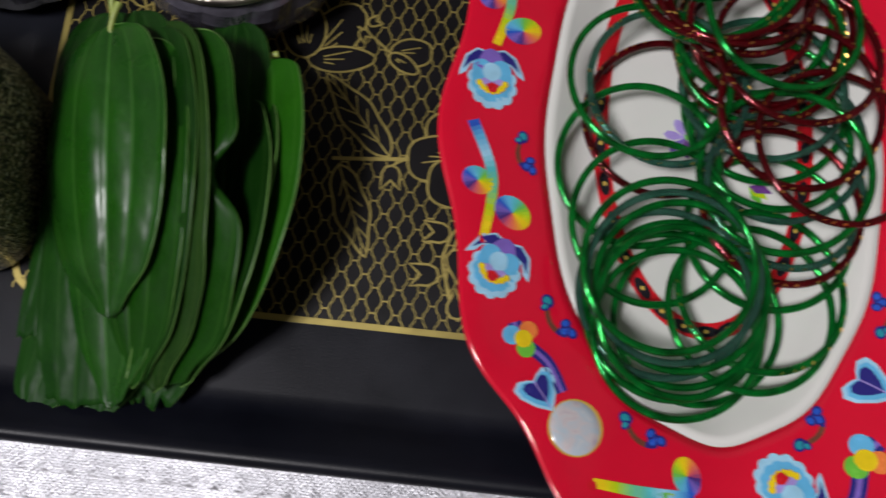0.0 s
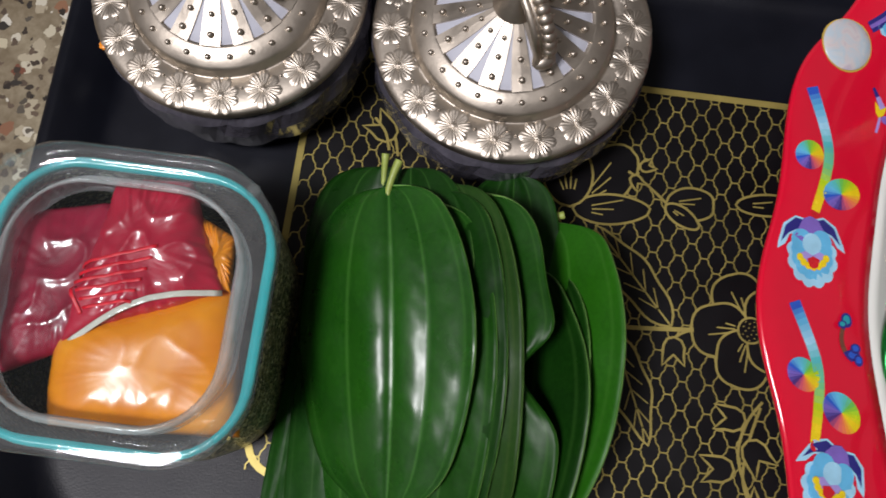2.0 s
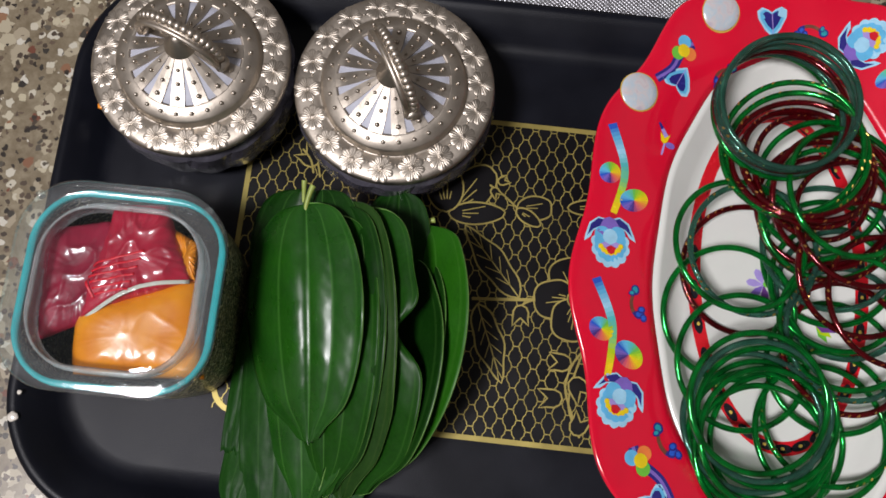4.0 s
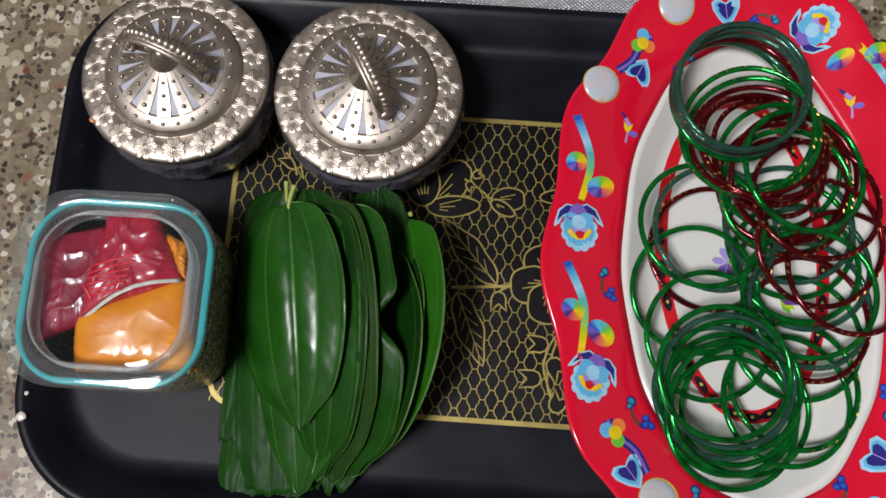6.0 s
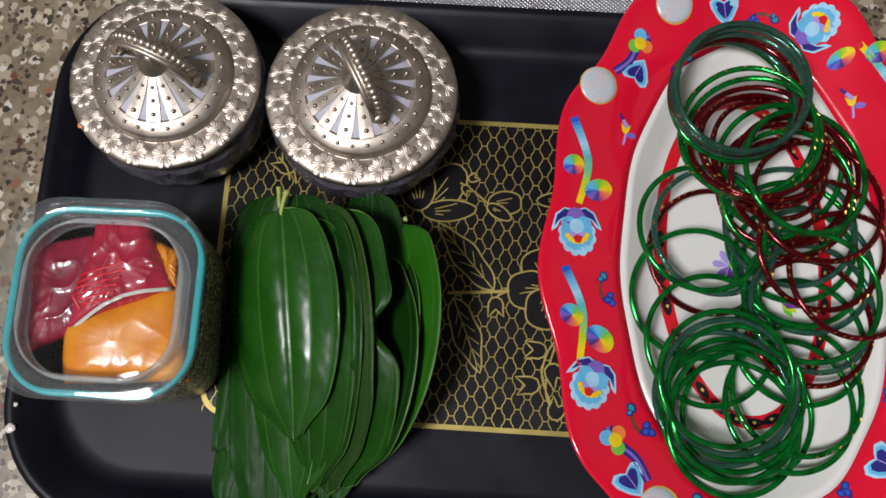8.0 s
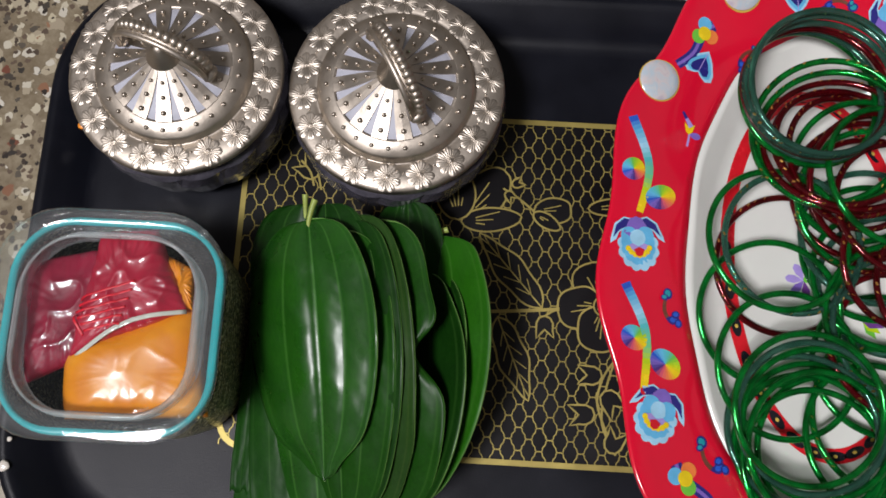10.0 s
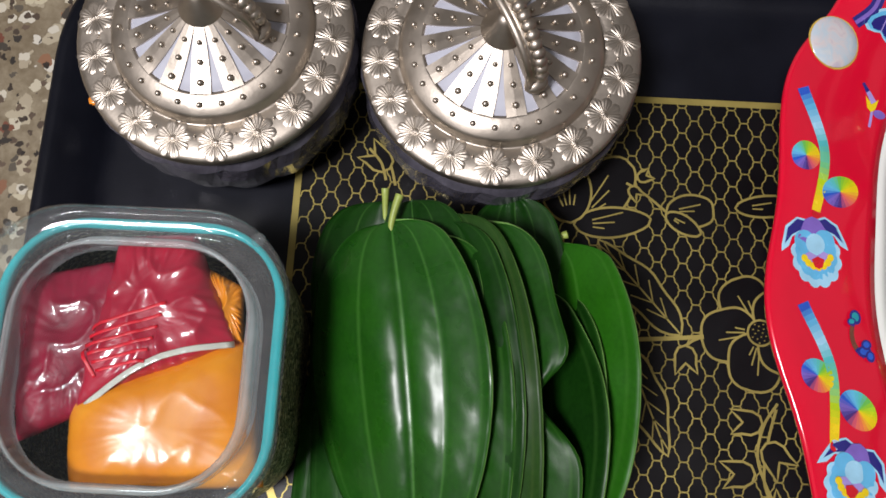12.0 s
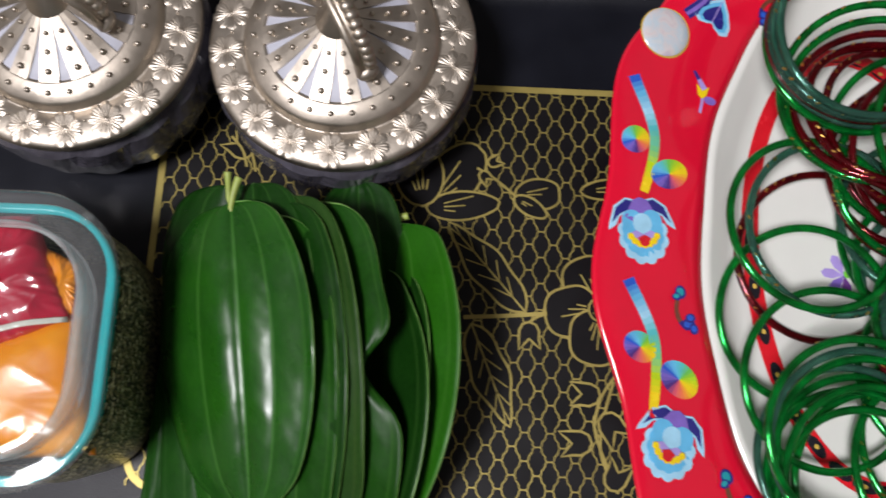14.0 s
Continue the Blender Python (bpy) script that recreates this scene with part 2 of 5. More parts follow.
def terrazzo():
    """Tan ground with rounded dark, pale and rusty chips of several sizes."""
    m, nt, bsdf = nodes_of("terrazzo")
    vec = coords(nt)
    put(bsdf, rough=0.3, coat=0.2, coat_rough=0.15)

    def math_node(op, a, b):
        n = nt.nodes.new("ShaderNodeMath")
        n.operation = op
        for sock, v in zip(n.inputs, (a, b)):
            if isinstance(v, (int, float)):
                sock.default_value = v
            else:
                nt.links.new(v, sock)
        return n.outputs[0]

    def chips(scale, seed, share_of, size):
        """Mask of scattered chips, and a random number for each."""
        mp = nt.nodes.new("ShaderNodeMapping")
        mp.inputs["Location"].default_value = (seed, seed * 0.7, seed * 0.3)
        nt.links.new(vec, mp.inputs["Vector"])
        wob = nt.nodes.new("ShaderNodeTexNoise")
        wob.inputs["Scale"].default_value, wob.inputs["Detail"].default_value = scale * 1.3, 3
        nt.links.new(mp.outputs[0], wob.inputs["Vector"])
        add = nt.nodes.new("ShaderNodeVectorMath")
        add.operation = "MULTIPLY_ADD"
        nt.links.new(wob.outputs["Color"], add.inputs[0])
        add.inputs[1].default_value = (0.9 / scale,) * 3
        nt.links.new(mp.outputs[0], add.inputs[2])
        v = nt.nodes.new("ShaderNodeTexVoronoi")
        v.inputs["Scale"].default_value = scale
        nt.links.new(add.outputs[0], v.inputs["Vector"])
        sp = nt.nodes.new("ShaderNodeSeparateColor")
        nt.links.new(v.outputs["Color"], sp.inputs[0])
        inside = math_node("LESS_THAN", v.outputs["Distance"], size)
        return math_node("MULTIPLY", inside, math_node("LESS_THAN", sp.outputs[0], share_of)), sp.outputs[1]
    col = ramp(nt, noise_tex(nt, vec, 70, 4), [(0.25, (0.175, 0.138, 0.088)), (0.5, (0.24, 0.198, 0.135)), (0.75, (0.32, 0.275, 0.19))])
    fine = ramp(nt, noise_tex(nt, vec, 420, 3), [(0.3, (0.62, 0.58, 0.52)), (0.7, (1, 1, 1))])
    col = mix(nt, 0.8, col, fine, "MULTIPLY")
    for scale, seed, share_of, size, a, b in ((120, 1.3, 0.40, 0.50, (0.33, 0.28, 0.20), (0.40, 0.35, 0.25)), (200, 4.9, 0.30, 0.46, (0.46, 0.41, 0.29), (0.54, 0.51, 0.44)),
                                              (170, 8.2, 0.10, 0.45, (0.15, 0.055, 0.035), (0.26, 0.14, 0.08)), (330, 2.6, 0.34, 0.47, (0.030, 0.024, 0.020), (0.12, 0.085, 0.06)),
                                              (230, 6.4, 0.16, 0.42, (0.035, 0.030, 0.026), (0.10, 0.085, 0.065))):
        mask, rnd = chips(scale, seed, share_of, size)
        col = mix(nt, mask, col, ramp(nt, rnd, [(0.1, a), (0.9, b)]))
    nt.links.new(col, bsdf.inputs["Base Color"])
    bump(nt, bsdf, noise_tex(nt, vec, 500, 3), 0.05, 0.0004)
    return m


TERRAZZO = terrazzo()


def foil():
    m, nt, bsdf = nodes_of("embossed_foil")
    put(bsdf, base=(0.47, 0.47, 0.50), rough=0.38, metal=1.0)
    vec = coords(nt)
    n = noise_tex(nt, vec, 240, 3, 0.6, 1.5)
    r = ramp(nt, noise_tex(nt, vec, 30, 3), [(0.3, (0.34,) * 3), (0.7, (0.5,) * 3)])
    nt.links.new(r, bsdf.inputs["Roughness"])
    high = n
    for turn in (50, -50):
        mp = nt.nodes.new("ShaderNodeMapping")
        mp.inputs["Rotation"].default_value = (0, 0, radians(turn))
        nt.links.new(vec, mp.inputs["Vector"])
        w = nt.nodes.new("ShaderNodeTexWave")
        w.inputs["Scale"].default_value, w.inputs["Distortion"].default_value, w.inputs["Detail"].default_value = 210, 1.5, 1
        nt.links.new(mp.outputs[0], w.inputs["Vector"])
        mx = nt.nodes.new("ShaderNodeMath")
        mx.operation = "MAXIMUM"
        nt.links.new(high, mx.inputs[0])
        nt.links.new(w.outputs["Fac"], mx.inputs[1])
        high = mx.outputs[0]
    bump(nt, bsdf, high, 0.42, 0.0009)
    return m


FOIL = foil()


def pouch_material(name, lite, dark, powder, creases=0.45, film=0.06):
    m, nt, bsdf = nodes_of(name)
    vec = coords(nt)
    put(bsdf, rough=0.42, coat=1.0, coat_rough=film, spec=0.45)
    col = ramp(nt, noise_tex(nt, vec, 45, 5, 0.6, 0.6), [(0.25, dark), (0.6, lite), (0.85, powder)])
    nt.links.new(col, bsdf.inputs["Base Color"])
    n = noise_tex(nt, vec, 85, 3, 0.5, 2.2)
    b = bump(nt, bsdf, n, creases * 0.5, 0.0022)
    nt.links.new(b.outputs["Normal"], bsdf.inputs["Coat Normal"])
    return m


PINK_POUCH = pouch_material("pink_powder_in_film", (0.52, 0.006, 0.038), (0.34, 0.005, 0.028), (0.60, 0.03, 0.09), 0.32)
ORANGE_POUCH = pouch_material("orange_powder_in_film", (0.98, 0.33, 0.006), (0.78, 0.20, 0.006), (1.0, 0.45, 0.03), 0.03, 0.20)


def mesh_cloth():
    """Dark net cloth shot through with glittering gold and green threads."""
    m, nt, bsdf = nodes_of("gold_mesh_cloth")
    vec = coords(nt)
    put(bsdf, rough=0.30, metal=0.35)
    vo = nt.nodes.new("ShaderNodeTexVoronoi")
    vo.inputs["Scale"].default_value = 1050
    nt.links.new(vec, vo.inputs["Vector"])
    sp = nt.nodes.new("ShaderNodeSeparateColor")
    nt.links.new(vo.outputs["Color"], sp.inputs[0])
    knots = ramp(nt, sp.outputs[0], [(0.35, (0.03, 0.035, 0.02)), (0.55, (0.20, 0.21, 0.10)), (0.75, (0.60, 0.50, 0.27)), (0.93, (0.92, 0.86, 0.62))])
    w = nt.nodes.new("ShaderNodeTexWave")
    w.bands_direction = "Z"
    w.inputs["Scale"].default_value, w.inputs["Distortion"].default_value, w.inputs["Detail"].default_value = 115, 2.5, 2
    nt.links.new(vec, w.inputs["Vector"])
    nt.links.new(mix(nt, 0.6, knots, ramp(nt, w.outputs["Fac"], [(0.25, (0.10, 0.11, 0.07)), (0.7, (1, 1, 1))]), "MULTIPLY"), bsdf.inputs["Base Color"])
    bump(nt, bsdf, vo.outputs["Distance"], 0.9, 0.0012)
    return m


MESH_BAND = mesh_cloth()
MAROON_POUCH = pouch_material("maroon_powder_in_film", (0.36, 0.006, 0.040), (0.13, 0.003, 0.016), (0.50, 0.02, 0.07), 0.34)
STAMP = surface("red_stamp_ink", (0.78, 0.004, 0.025), 0.4, 0, 0.2, 300, 900, 0.1, 0.0003)
FILM = surface("white_film", (0.75, 0.70, 0.62), 0.2, 0, 0.2, 120, 600, 0.3, 0.0008, coat=0.6)


# ---- mesh helpers ----
def part(name, bm, material, parent, label="", smooth=True):
    me = bpy.data.meshes.new(name)
    bm.normal_update()
    bm.to_mesh(me)
    bm.free()
    for m in material if isinstance(material, (list, tuple)) else [material]:
        me.materials.append(m)
    if smooth:
        me.polygons.foreach_set("use_smooth", [True] * len(me.polygons))
    ob = new(name, me)
    if parent is not None:
        ob.parent = parent
    if label:
        ob["label"] = label
    return ob


def share(name, mesh, parent, m):
    ob = new(name, mesh)
    ob.parent = parent
    ob.matrix_basis = m
    return ob


def thing(name, m, label, category, group="", kind=""):
    ob = new(name)
    ob.empty_display_size = 0.02
    ob.matrix_world = m
    return tagged(ob, label, category, group, kind)


def lathe(profile, seg=96, closed=False, wob=None):
    """profile: (r, z) rows from outside in or bottom up, turned about z. wob(angle, k) scales the radius."""
    bm = bmesh.new()
    rings = []
    for k, (r, z) in enumerate(profile):
        if r < 1e-6:
            rings.append([bm.verts.new((0, 0, z))])
            continue
        ring = []
        for i in range(seg):
            a = 2 * math.pi * i / seg
            q = r * (wob(a, k) if wob else 1)
            ring.append(bm.verts.new((q * math.cos(a), q * math.sin(a), z)))
        rings.append(ring)
    pairs = list(zip(rings, rings[1:])) + ([(rings[-1], rings[0])] if closed else [])
    for lo, hi in pairs:
        for i in range(seg):
            j = (i + 1) % seg
            if len(lo) == 1 and len(hi) == 1:
                continue
            if len(hi) == 1:
                bm.faces.new((lo[i], lo[j], hi[0]))
            elif len(lo) == 1:
                bm.faces.new((lo[0], hi[j], hi[i]))
            else:
                bm.faces.new((lo[i], lo[j], hi[j], hi[i]))
    bmesh.ops.recalc_face_normals(bm, faces=bm.faces)
    return bm


def rounded(hx, hy, r, n=10):
    """The outline of a rounded rectangle, anticlockwise."""
    r = min(r, hx - 1e-5, hy - 1e-5)
    pts = []
    for cx, cy, a0 in ((hx - r, hy - r, 0), (-hx + r, hy - r, 90), (-hx + r, -hy + r, 180), (hx - r, -hy + r, 270)):
        for i in range(n + 1):
            a = radians(a0 + 90 * i / n)
            pts.append((cx + r * math.cos(a), cy + r * math.sin(a)))
    return pts


def loft(loops, closed=False, cap_first=False, cap_last=False):
    """loops: lists of (x, y, z), all of one length."""
    bm = bmesh.new()
    rings = [[bm.verts.new(p) for p in lp] for lp in loops]
    n = len(rings[0])
    for lo, hi in list(zip(rings, rings[1:])) + ([(rings[-1], rings[0])] if closed else []):
        for i in range(n):
            bm.faces.new((lo[i], lo[(i + 1) % n], hi[(i + 1) % n], hi[i]))
    if cap_first:
        bm.faces.new(list(reversed(rings[0])))
    if cap_last:
        bm.faces.new(rings[-1])
    bmesh.ops.recalc_face_normals(bm, faces=bm.faces)
    return bm


def add_tube(bm, path, r, n=8, cyclic=False, mat=0, flat=1.0):
    """Adds a tube along path to bm. r: a number or one for each point."""
    m = len(path)
    path = [Vector(p) for p in path]
    rings = []
    up = Vector((0, 0, 1))
    for i, p in enumerate(path):
        a = path[(i - 1) % m] if cyclic or i else p
        b = path[(i + 1) % m] if cyclic or i < m - 1 else p
        d = (b - a).normalized()
        side = d.cross(up)
        side = side.normalized() if side.length > 1e-4 else Vector((1, 0, 0))
        top = side.cross(d).normalized()
        q = r[i] if isinstance(r, (list, tuple)) else r
        rings.append([bm.verts.new(p + side * (q * math.cos(2 * math.pi * k / n)) + top * (q * flat * math.sin(2 * math.pi * k / n))) for k in range(n)])
    for i in range(m if cyclic else m - 1):
        lo, hi = rings[i], rings[(i + 1) % m]
        for k in range(n):
            f = bm.faces.new((lo[k], lo[(k + 1) % n], hi[(k + 1) % n], hi[k]))
            f.material_index = mat
    if not cyclic:
        for ring in (list(reversed(rings[0])), rings[-1]):
            f = bm.faces.new(ring)
            f.material_index = mat
    return bm


def spline(pts, n=8):
    """A smooth line through pts."""
    out = []
    q = [Vector(p) for p in pts]
    for i in range(len(q) - 1):
        a, b, c, d = q[max(0, i - 1)], q[i], q[i + 1], q[min(len(q) - 1, i + 2)]
        for k in range(n):
            t = k / n
            out.append(0.5 * (2 * b + (c - a) * t + (2 * a - 5 * b + 4 * c - d) * t * t + (3 * b - a - 3 * c + d) * t ** 3))
    out.append(q[-1])
    return out


# ---- room ----
def slab(name, x0, x1, y0, y1, z0, z1, material):
    bm = bmesh.new()
    bmesh.ops.create_cube(bm, size=1)
    bmesh.ops.transform(bm, matrix=Matrix.LocRotScale(((x0 + x1) / 2, (y0 + y1) / 2, (z0 + z1) / 2), None, (x1 - x0, y1 - y0, z1 - z0)), verts=bm.verts)
    ob = part(name, bm, material, None, smooth=False)
    return tagged(ob, kind="structure")


FLOOR_Z = -0.006
tagged(slab("floor", -1.7, 1.7, -1.7, 1.7, FLOOR_Z - 0.1, FLOOR_Z, TERRAZZO), "polished speckled beige terrazzo floor", "floor")
# walls and ceiling are added out of view, for bounced light and reflections
for nm, x0, x1, y0, y1 in (("wall_west", -1.8, -1.7, -1.8, 1.8), ("wall_east", 1.7, 1.8, -1.8, 1.8), ("wall_south", -1.7, 1.7, -1.8, -1.7), ("wall_north", -1.7, 1.7, 1.7, 1.8)):
    tagged(slab(nm, x0, x1, y0, y1, FLOOR_Z - 0.1, 2.5, WALL_PAINT), "plain unseen wall added to bounce light", "wall")
tagged(slab("ceiling", -1.8, 1.8, -1.8, 1.8, 2.5, 2.6, CEILING_PAINT), "plain grey unseen ceiling added to bounce light", "ceiling")

# ---- tray ----
TRAY_AT = (-0.0195, 0.1235)
TRAY_TURN = -3.3
TRAY = pose(TRAY_AT[0], TRAY_AT[1], 0, 0, 0, TRAY_TURN)
TRAY_INV = TRAY.inverted()
tray = thing("serving_tray", TRAY, "black plastic serving tray with gold printed floral panel", "tray")


def tray_body():
    hx, hy, r, up = 0.2125, 0.1279, 0.056, 0.0014
    rows = [(0.0005, -0.0026), (0.0, 0.002), (0.0002, 0.0085), (0.0012, 0.0108), (0.003, 0.0117), (0.0052, 0.0113), (0.0075, 0.0098), (0.0115, 0.0072),
            (0.0150, 0.0045), (0.0175, 0.0022), (0.0195, 0.0007), (0.0225, -0.0004), (0.026, -0.0006)]
    loops = [[(x, y + up, z) for x, y in rounded(hx - d, hy - d, r - d * 0.8, 14)] for d, z in rows]
    bm = loft(loops, cap_last=True)
    under = [[(x, y + up, z) for x, y in rounded(hx - d, hy - d, r - d * 0.8, 14)] for d, z in ((0.0005, -0.0026), (0.03, -0.0029))]
    b2 = loft(under, cap_last=True)
    me = bpy.data.meshes.new("tmp")
    b2.to_mesh(me)
    b2.free()
    bm.from_mesh(me)
    bpy.data.meshes.remove(me)
    return bm


part("body", tray_body(), BLACK_PLASTIC, tray)
PHX, PLO, PHI = 0.1275, -0.0752, 0.0725


def flat_loop(outer, inner, z):
    bm = bmesh.new()
    a = [bm.verts.new((x, y, z)) for x, y in outer]
    b = [bm.verts.new((x, y, z)) for x, y in inner]
    n = len(a)
    for i in range(n):
        bm.faces.new((a[i], a[(i + 1) % n], b[(i + 1) % n], b[i]))
    return bm


def prism(pts, z0, z1):
    bm = bmesh.new()
    lo = [bm.verts.new((x, y, z0)) for x, y in pts]
    hi = [bm.verts.new((x, y, z1)) for x, y in pts]
    bm.faces.new(hi)
    for i in range(len(pts)):
        j = (i + 1) % len(pts)
        bm.faces.new((lo[i], lo[j], hi[j], hi[i]))
    return bm


def panel_outline(inset, r):
    mid, half = (PLO + PHI) / 2, (PHI - PLO) / 2
    return [(x, y + mid) for x, y in rounded(PHX - inset, half - inset, r, 6)]


part("panel", prism(panel_outline(0, 0.012), -0.0006, 0.0000), PANEL_BLACK, tray, "matt black printed panel", smooth=False)
part("gold_border", flat_loop(panel_outline(0, 0.012), panel_outline(0.0023, 0.010), 0.0004), GOLD_PRINT, tray, "gold printed border line", smooth=False)


class Ribbons:
    """Flat lines of a print, gathered into one mesh."""

    def __init__(self):
        self.v, self.f = [], []

    def line(self, pts, w, z, cyclic=False):
        n = len(pts)
        base = len(self.v)
        for i, (x, y) in enumerate(pts):
            a = pts[i - 1] if cyclic or i else pts[i]
            b = pts[(i + 1) % n] if cyclic or i < n - 1 else pts[i]
            dx, dy = b[0] - a[0], b[1] - a[1]
            k = w / 2 / (math.hypot(dx, dy) or 1)
            self.v += [(x - dy * k, y + dx * k, z), (x + dy * k, y - dx * k, z)]
        for i in range(n if cyclic else n - 1):
            j = (i + 1) % n
            self.f.append((base + 2 * i, base + 2 * i + 1, base + 2 * j + 1, base + 2 * j))

    def fill(self, pts, z):
        base = len(self.v)
        self.v += [(x, y, z) for x, y in pts]
        self.f.append(tuple(range(base, base + len(pts))))

    def make(self, name, material, parent, label=""):
        me = bpy.data.meshes.new(name)
        me.from_pydata(self.v, [], self.f)
        me.materials.append(material)
        me.update()
        ob = new(name, me)
        ob.parent = parent
        if label:
            ob["label"] = label
        return ob


def lattice():
    """Moorish lattice: stacked cells in staggered columns, with notched sides."""
    rb = Ribbons()
    px, py, k = 0.00425, 0.00920, 0.00425 / 23
    side = [(4, 25), (7, 23.2), (8.2, 20.5), (8.2, 17.5), (9.2, 15.2), (11.5, 12.5), (13.8, 9.8), (14.8, 7.5), (14.8, 4.5), (16, 1.8), (19, 0)]
    x1, y0, y1 = PHX - 0.0018, PLO + 0.0018, PHI - 0.0018

    def clip(pts):
        return [(max(-x1, min(x1, x)), max(y0, min(y1, y))) for x, y in pts]
    for c in range(-31, 32):
        for r in range(-10, 10):
            x, y = c * px, r * py + (py / 2 if c % 2 else 0)
            if abs(x) < x1 and y0 < y < y1:
                rb.line(clip([(x - 4 * k, y), (x + 4 * k, y)]), 0.00046, 0.0003)
            if y > y1 or y + py / 2 < y0:
                continue
            for sx in (-1, 1):
                if abs(x + sx * 19 * k) < x1:
                    rb.line(clip([(x + sx * q * k, y + (25 - p) / 25 * py / 2) for q, p in side]), 0.00043, 0.0003)
    return rb


lattice().make("gold_lattice", GOLD_PRINT, tray, "fine gold lattice print")

LEVEL = [0]


class Motif:
    """One printed motif: black ground and gold lines, a part of its own, each a hair above the one before."""

    def __init__(self):
        self.v, self.f, self.m = [], [], []
        LEVEL[0] += 1
        self.z = 0.0004 + 0.000012 * LEVEL[0]

    def line(self, pts, w, lift, cyclic=False):
        rb = Ribbons()
        rb.line(pts, w, self.z + 0.000005, cyclic)
        self.take(rb, 1)

    def fill(self, pts, lift):
        rb = Ribbons()
        rb.fill(pts, self.z)
        self.take(rb, 0)

    def take(self, rb, mat):
        n = len(self.v)
        self.v += rb.v
        self.f += [tuple(i + n for i in f) for f in rb.f]
        self.m += [mat] * len(rb.f)

    def make(self, name):
        me = bpy.data.meshes.new(name)
        me.from_pydata(self.v, [], self.f)
        me.materials.append(PANEL_BLACK)
        me.materials.append(GOLD_PRINT)
        me.polygons.foreach_set("material_index", self.m)
        me.update()
        ob = new(name, me)
        ob.parent = tray
        ob["label"] = "gold outlined print"


def loc(p):
    q = TRAY_INV @ Vector((p[0], p[1], 0))
    return q.x, q.y


def petal_shape(at, deg, length, width, notch=0.0, n=22, wave=0.0):
    pts = []
    c, s = math.cos(radians(deg)), math.sin(radians(deg))
    for i in range(2 * n):
        t = i / n if i <= n else (2 * n - i) / n
        side = 1 if i <= n else -1
        u = length * (t - notch * max(0, (t - 0.72) / 0.28) ** 2)
        v = side * width / 2 * math.sin(math.pi * min(1, t ** 0.85 * 0.985)) ** 0.62 * (1 + wave * math.sin(9 * t))
        if t > 0.97:
            v *= 0.55
        pts.append((at[0] + u * c - v * s, at[1] + u * s + v * c))
    return pts


def print_petal(at, deg, length, width, notch=0.1, strokes=3, wave=0.0):
    mo = Motif()
    at = loc(at)
    deg -= TRAY_TURN
    pts = petal_shape(at, deg, length, width, notch, wave=wave)
    mo.fill(pts, 0.0005)
    mo.line(pts, 0.0008, 0.0007, True)
    for k in range(strokes):
        a = radians(deg + (k - (strokes - 1) / 2) * 11)
        r0, r1 = length * 0.24, length * (0.52 + 0.13 * ((k * 7) % 3 - 1))
        mo.line([(at[0] + r0 * math.cos(a), at[1] + r0 * math.sin(a)), (at[0] + r1 * math.cos(a), at[1] + r1 * math.sin(a))], 0.0005, 0.0007)
    mo.make("printed_petal")


def print_leaf(base, tip, width, veins=5):
    mo = Motif()
    base, tip = loc(base), loc(tip)
    dx, dy = tip[0] - base[0], tip[1] - base[1]
    ln = math.hypot(dx, dy)
    deg = math.degrees(math.atan2(dy, dx))
    c, s = dx / ln, dy / ln
    n = 16
    pts = []
    for i in range(2 * n):
        t = i / n if i <= n else (2 * n - i) / n
        side = 1 if i <= n else -1
        v = side * width / 2 * math.sin(math.pi * t ** 0.8) ** 0.8 * (1 + 0.10 * math.sin(14 * t))
        pts.append((base[0] + ln * t * c - v * s, base[1] + ln * t * s + v * c))
    mo.fill(pts, 0.0005)
    mo.line(pts, 0.0008, 0.0007, True)
    mo.line([base, (base[0] + dx * 0.85, base[1] + dy * 0.85)], 0.0006, 0.0007)
    for k in range(1, veins + 1):
        t = k / (veins + 1)
        for sd in (-1, 1):
            u1, v1 = min(0.95, t + 0.16), sd * width * 0.33 * math.sin(math.pi * min(1, t + 0.1))
            mo.line([(base[0] + dx * t, base[1] + dy * t), (base[0] + ln * u1 * c - v1 * s, base[1] + ln * u1 * s + v1 * c)], 0.00042, 0.0007)
    mo.make("printed_leaf")


def print_bud(at, deg, size):
    """A small tulip bud: a round cup and two pointed lips."""
    mo = Motif()
    at = loc(at)
    deg -= TRAY_TURN
    c, s = math.cos(radians(deg)), math.sin(radians(deg))
    outline = [(0, 0), (0.10, 0.26), (0.35, 0.40), (0.68, 0.40), (1.02, 0.46), (0.80, 0.18), (0.66, 0.02), (0.84, -0.14), (1.10, -0.36), (0.72, -0.38), (0.36, -0.38), (0.10, -0.26)]
    pts = [(at[0] + size * (u * c - v * s), at[1] + size * (u * s + v * c)) for u, v in outline]
    mo.fill(pts, 0.0005)
    mo.line(pts, 0.0008, 0.0007, True)
    mo.make("printed_bud")


def print_stem(pts, w=0.0009):
    mo = Motif()
    mo.line([(p.x, p.y) for p in spline([(*loc(p), 0) for p in pts], 6)], w, 0.0007)
    mo.make("printed_stem")


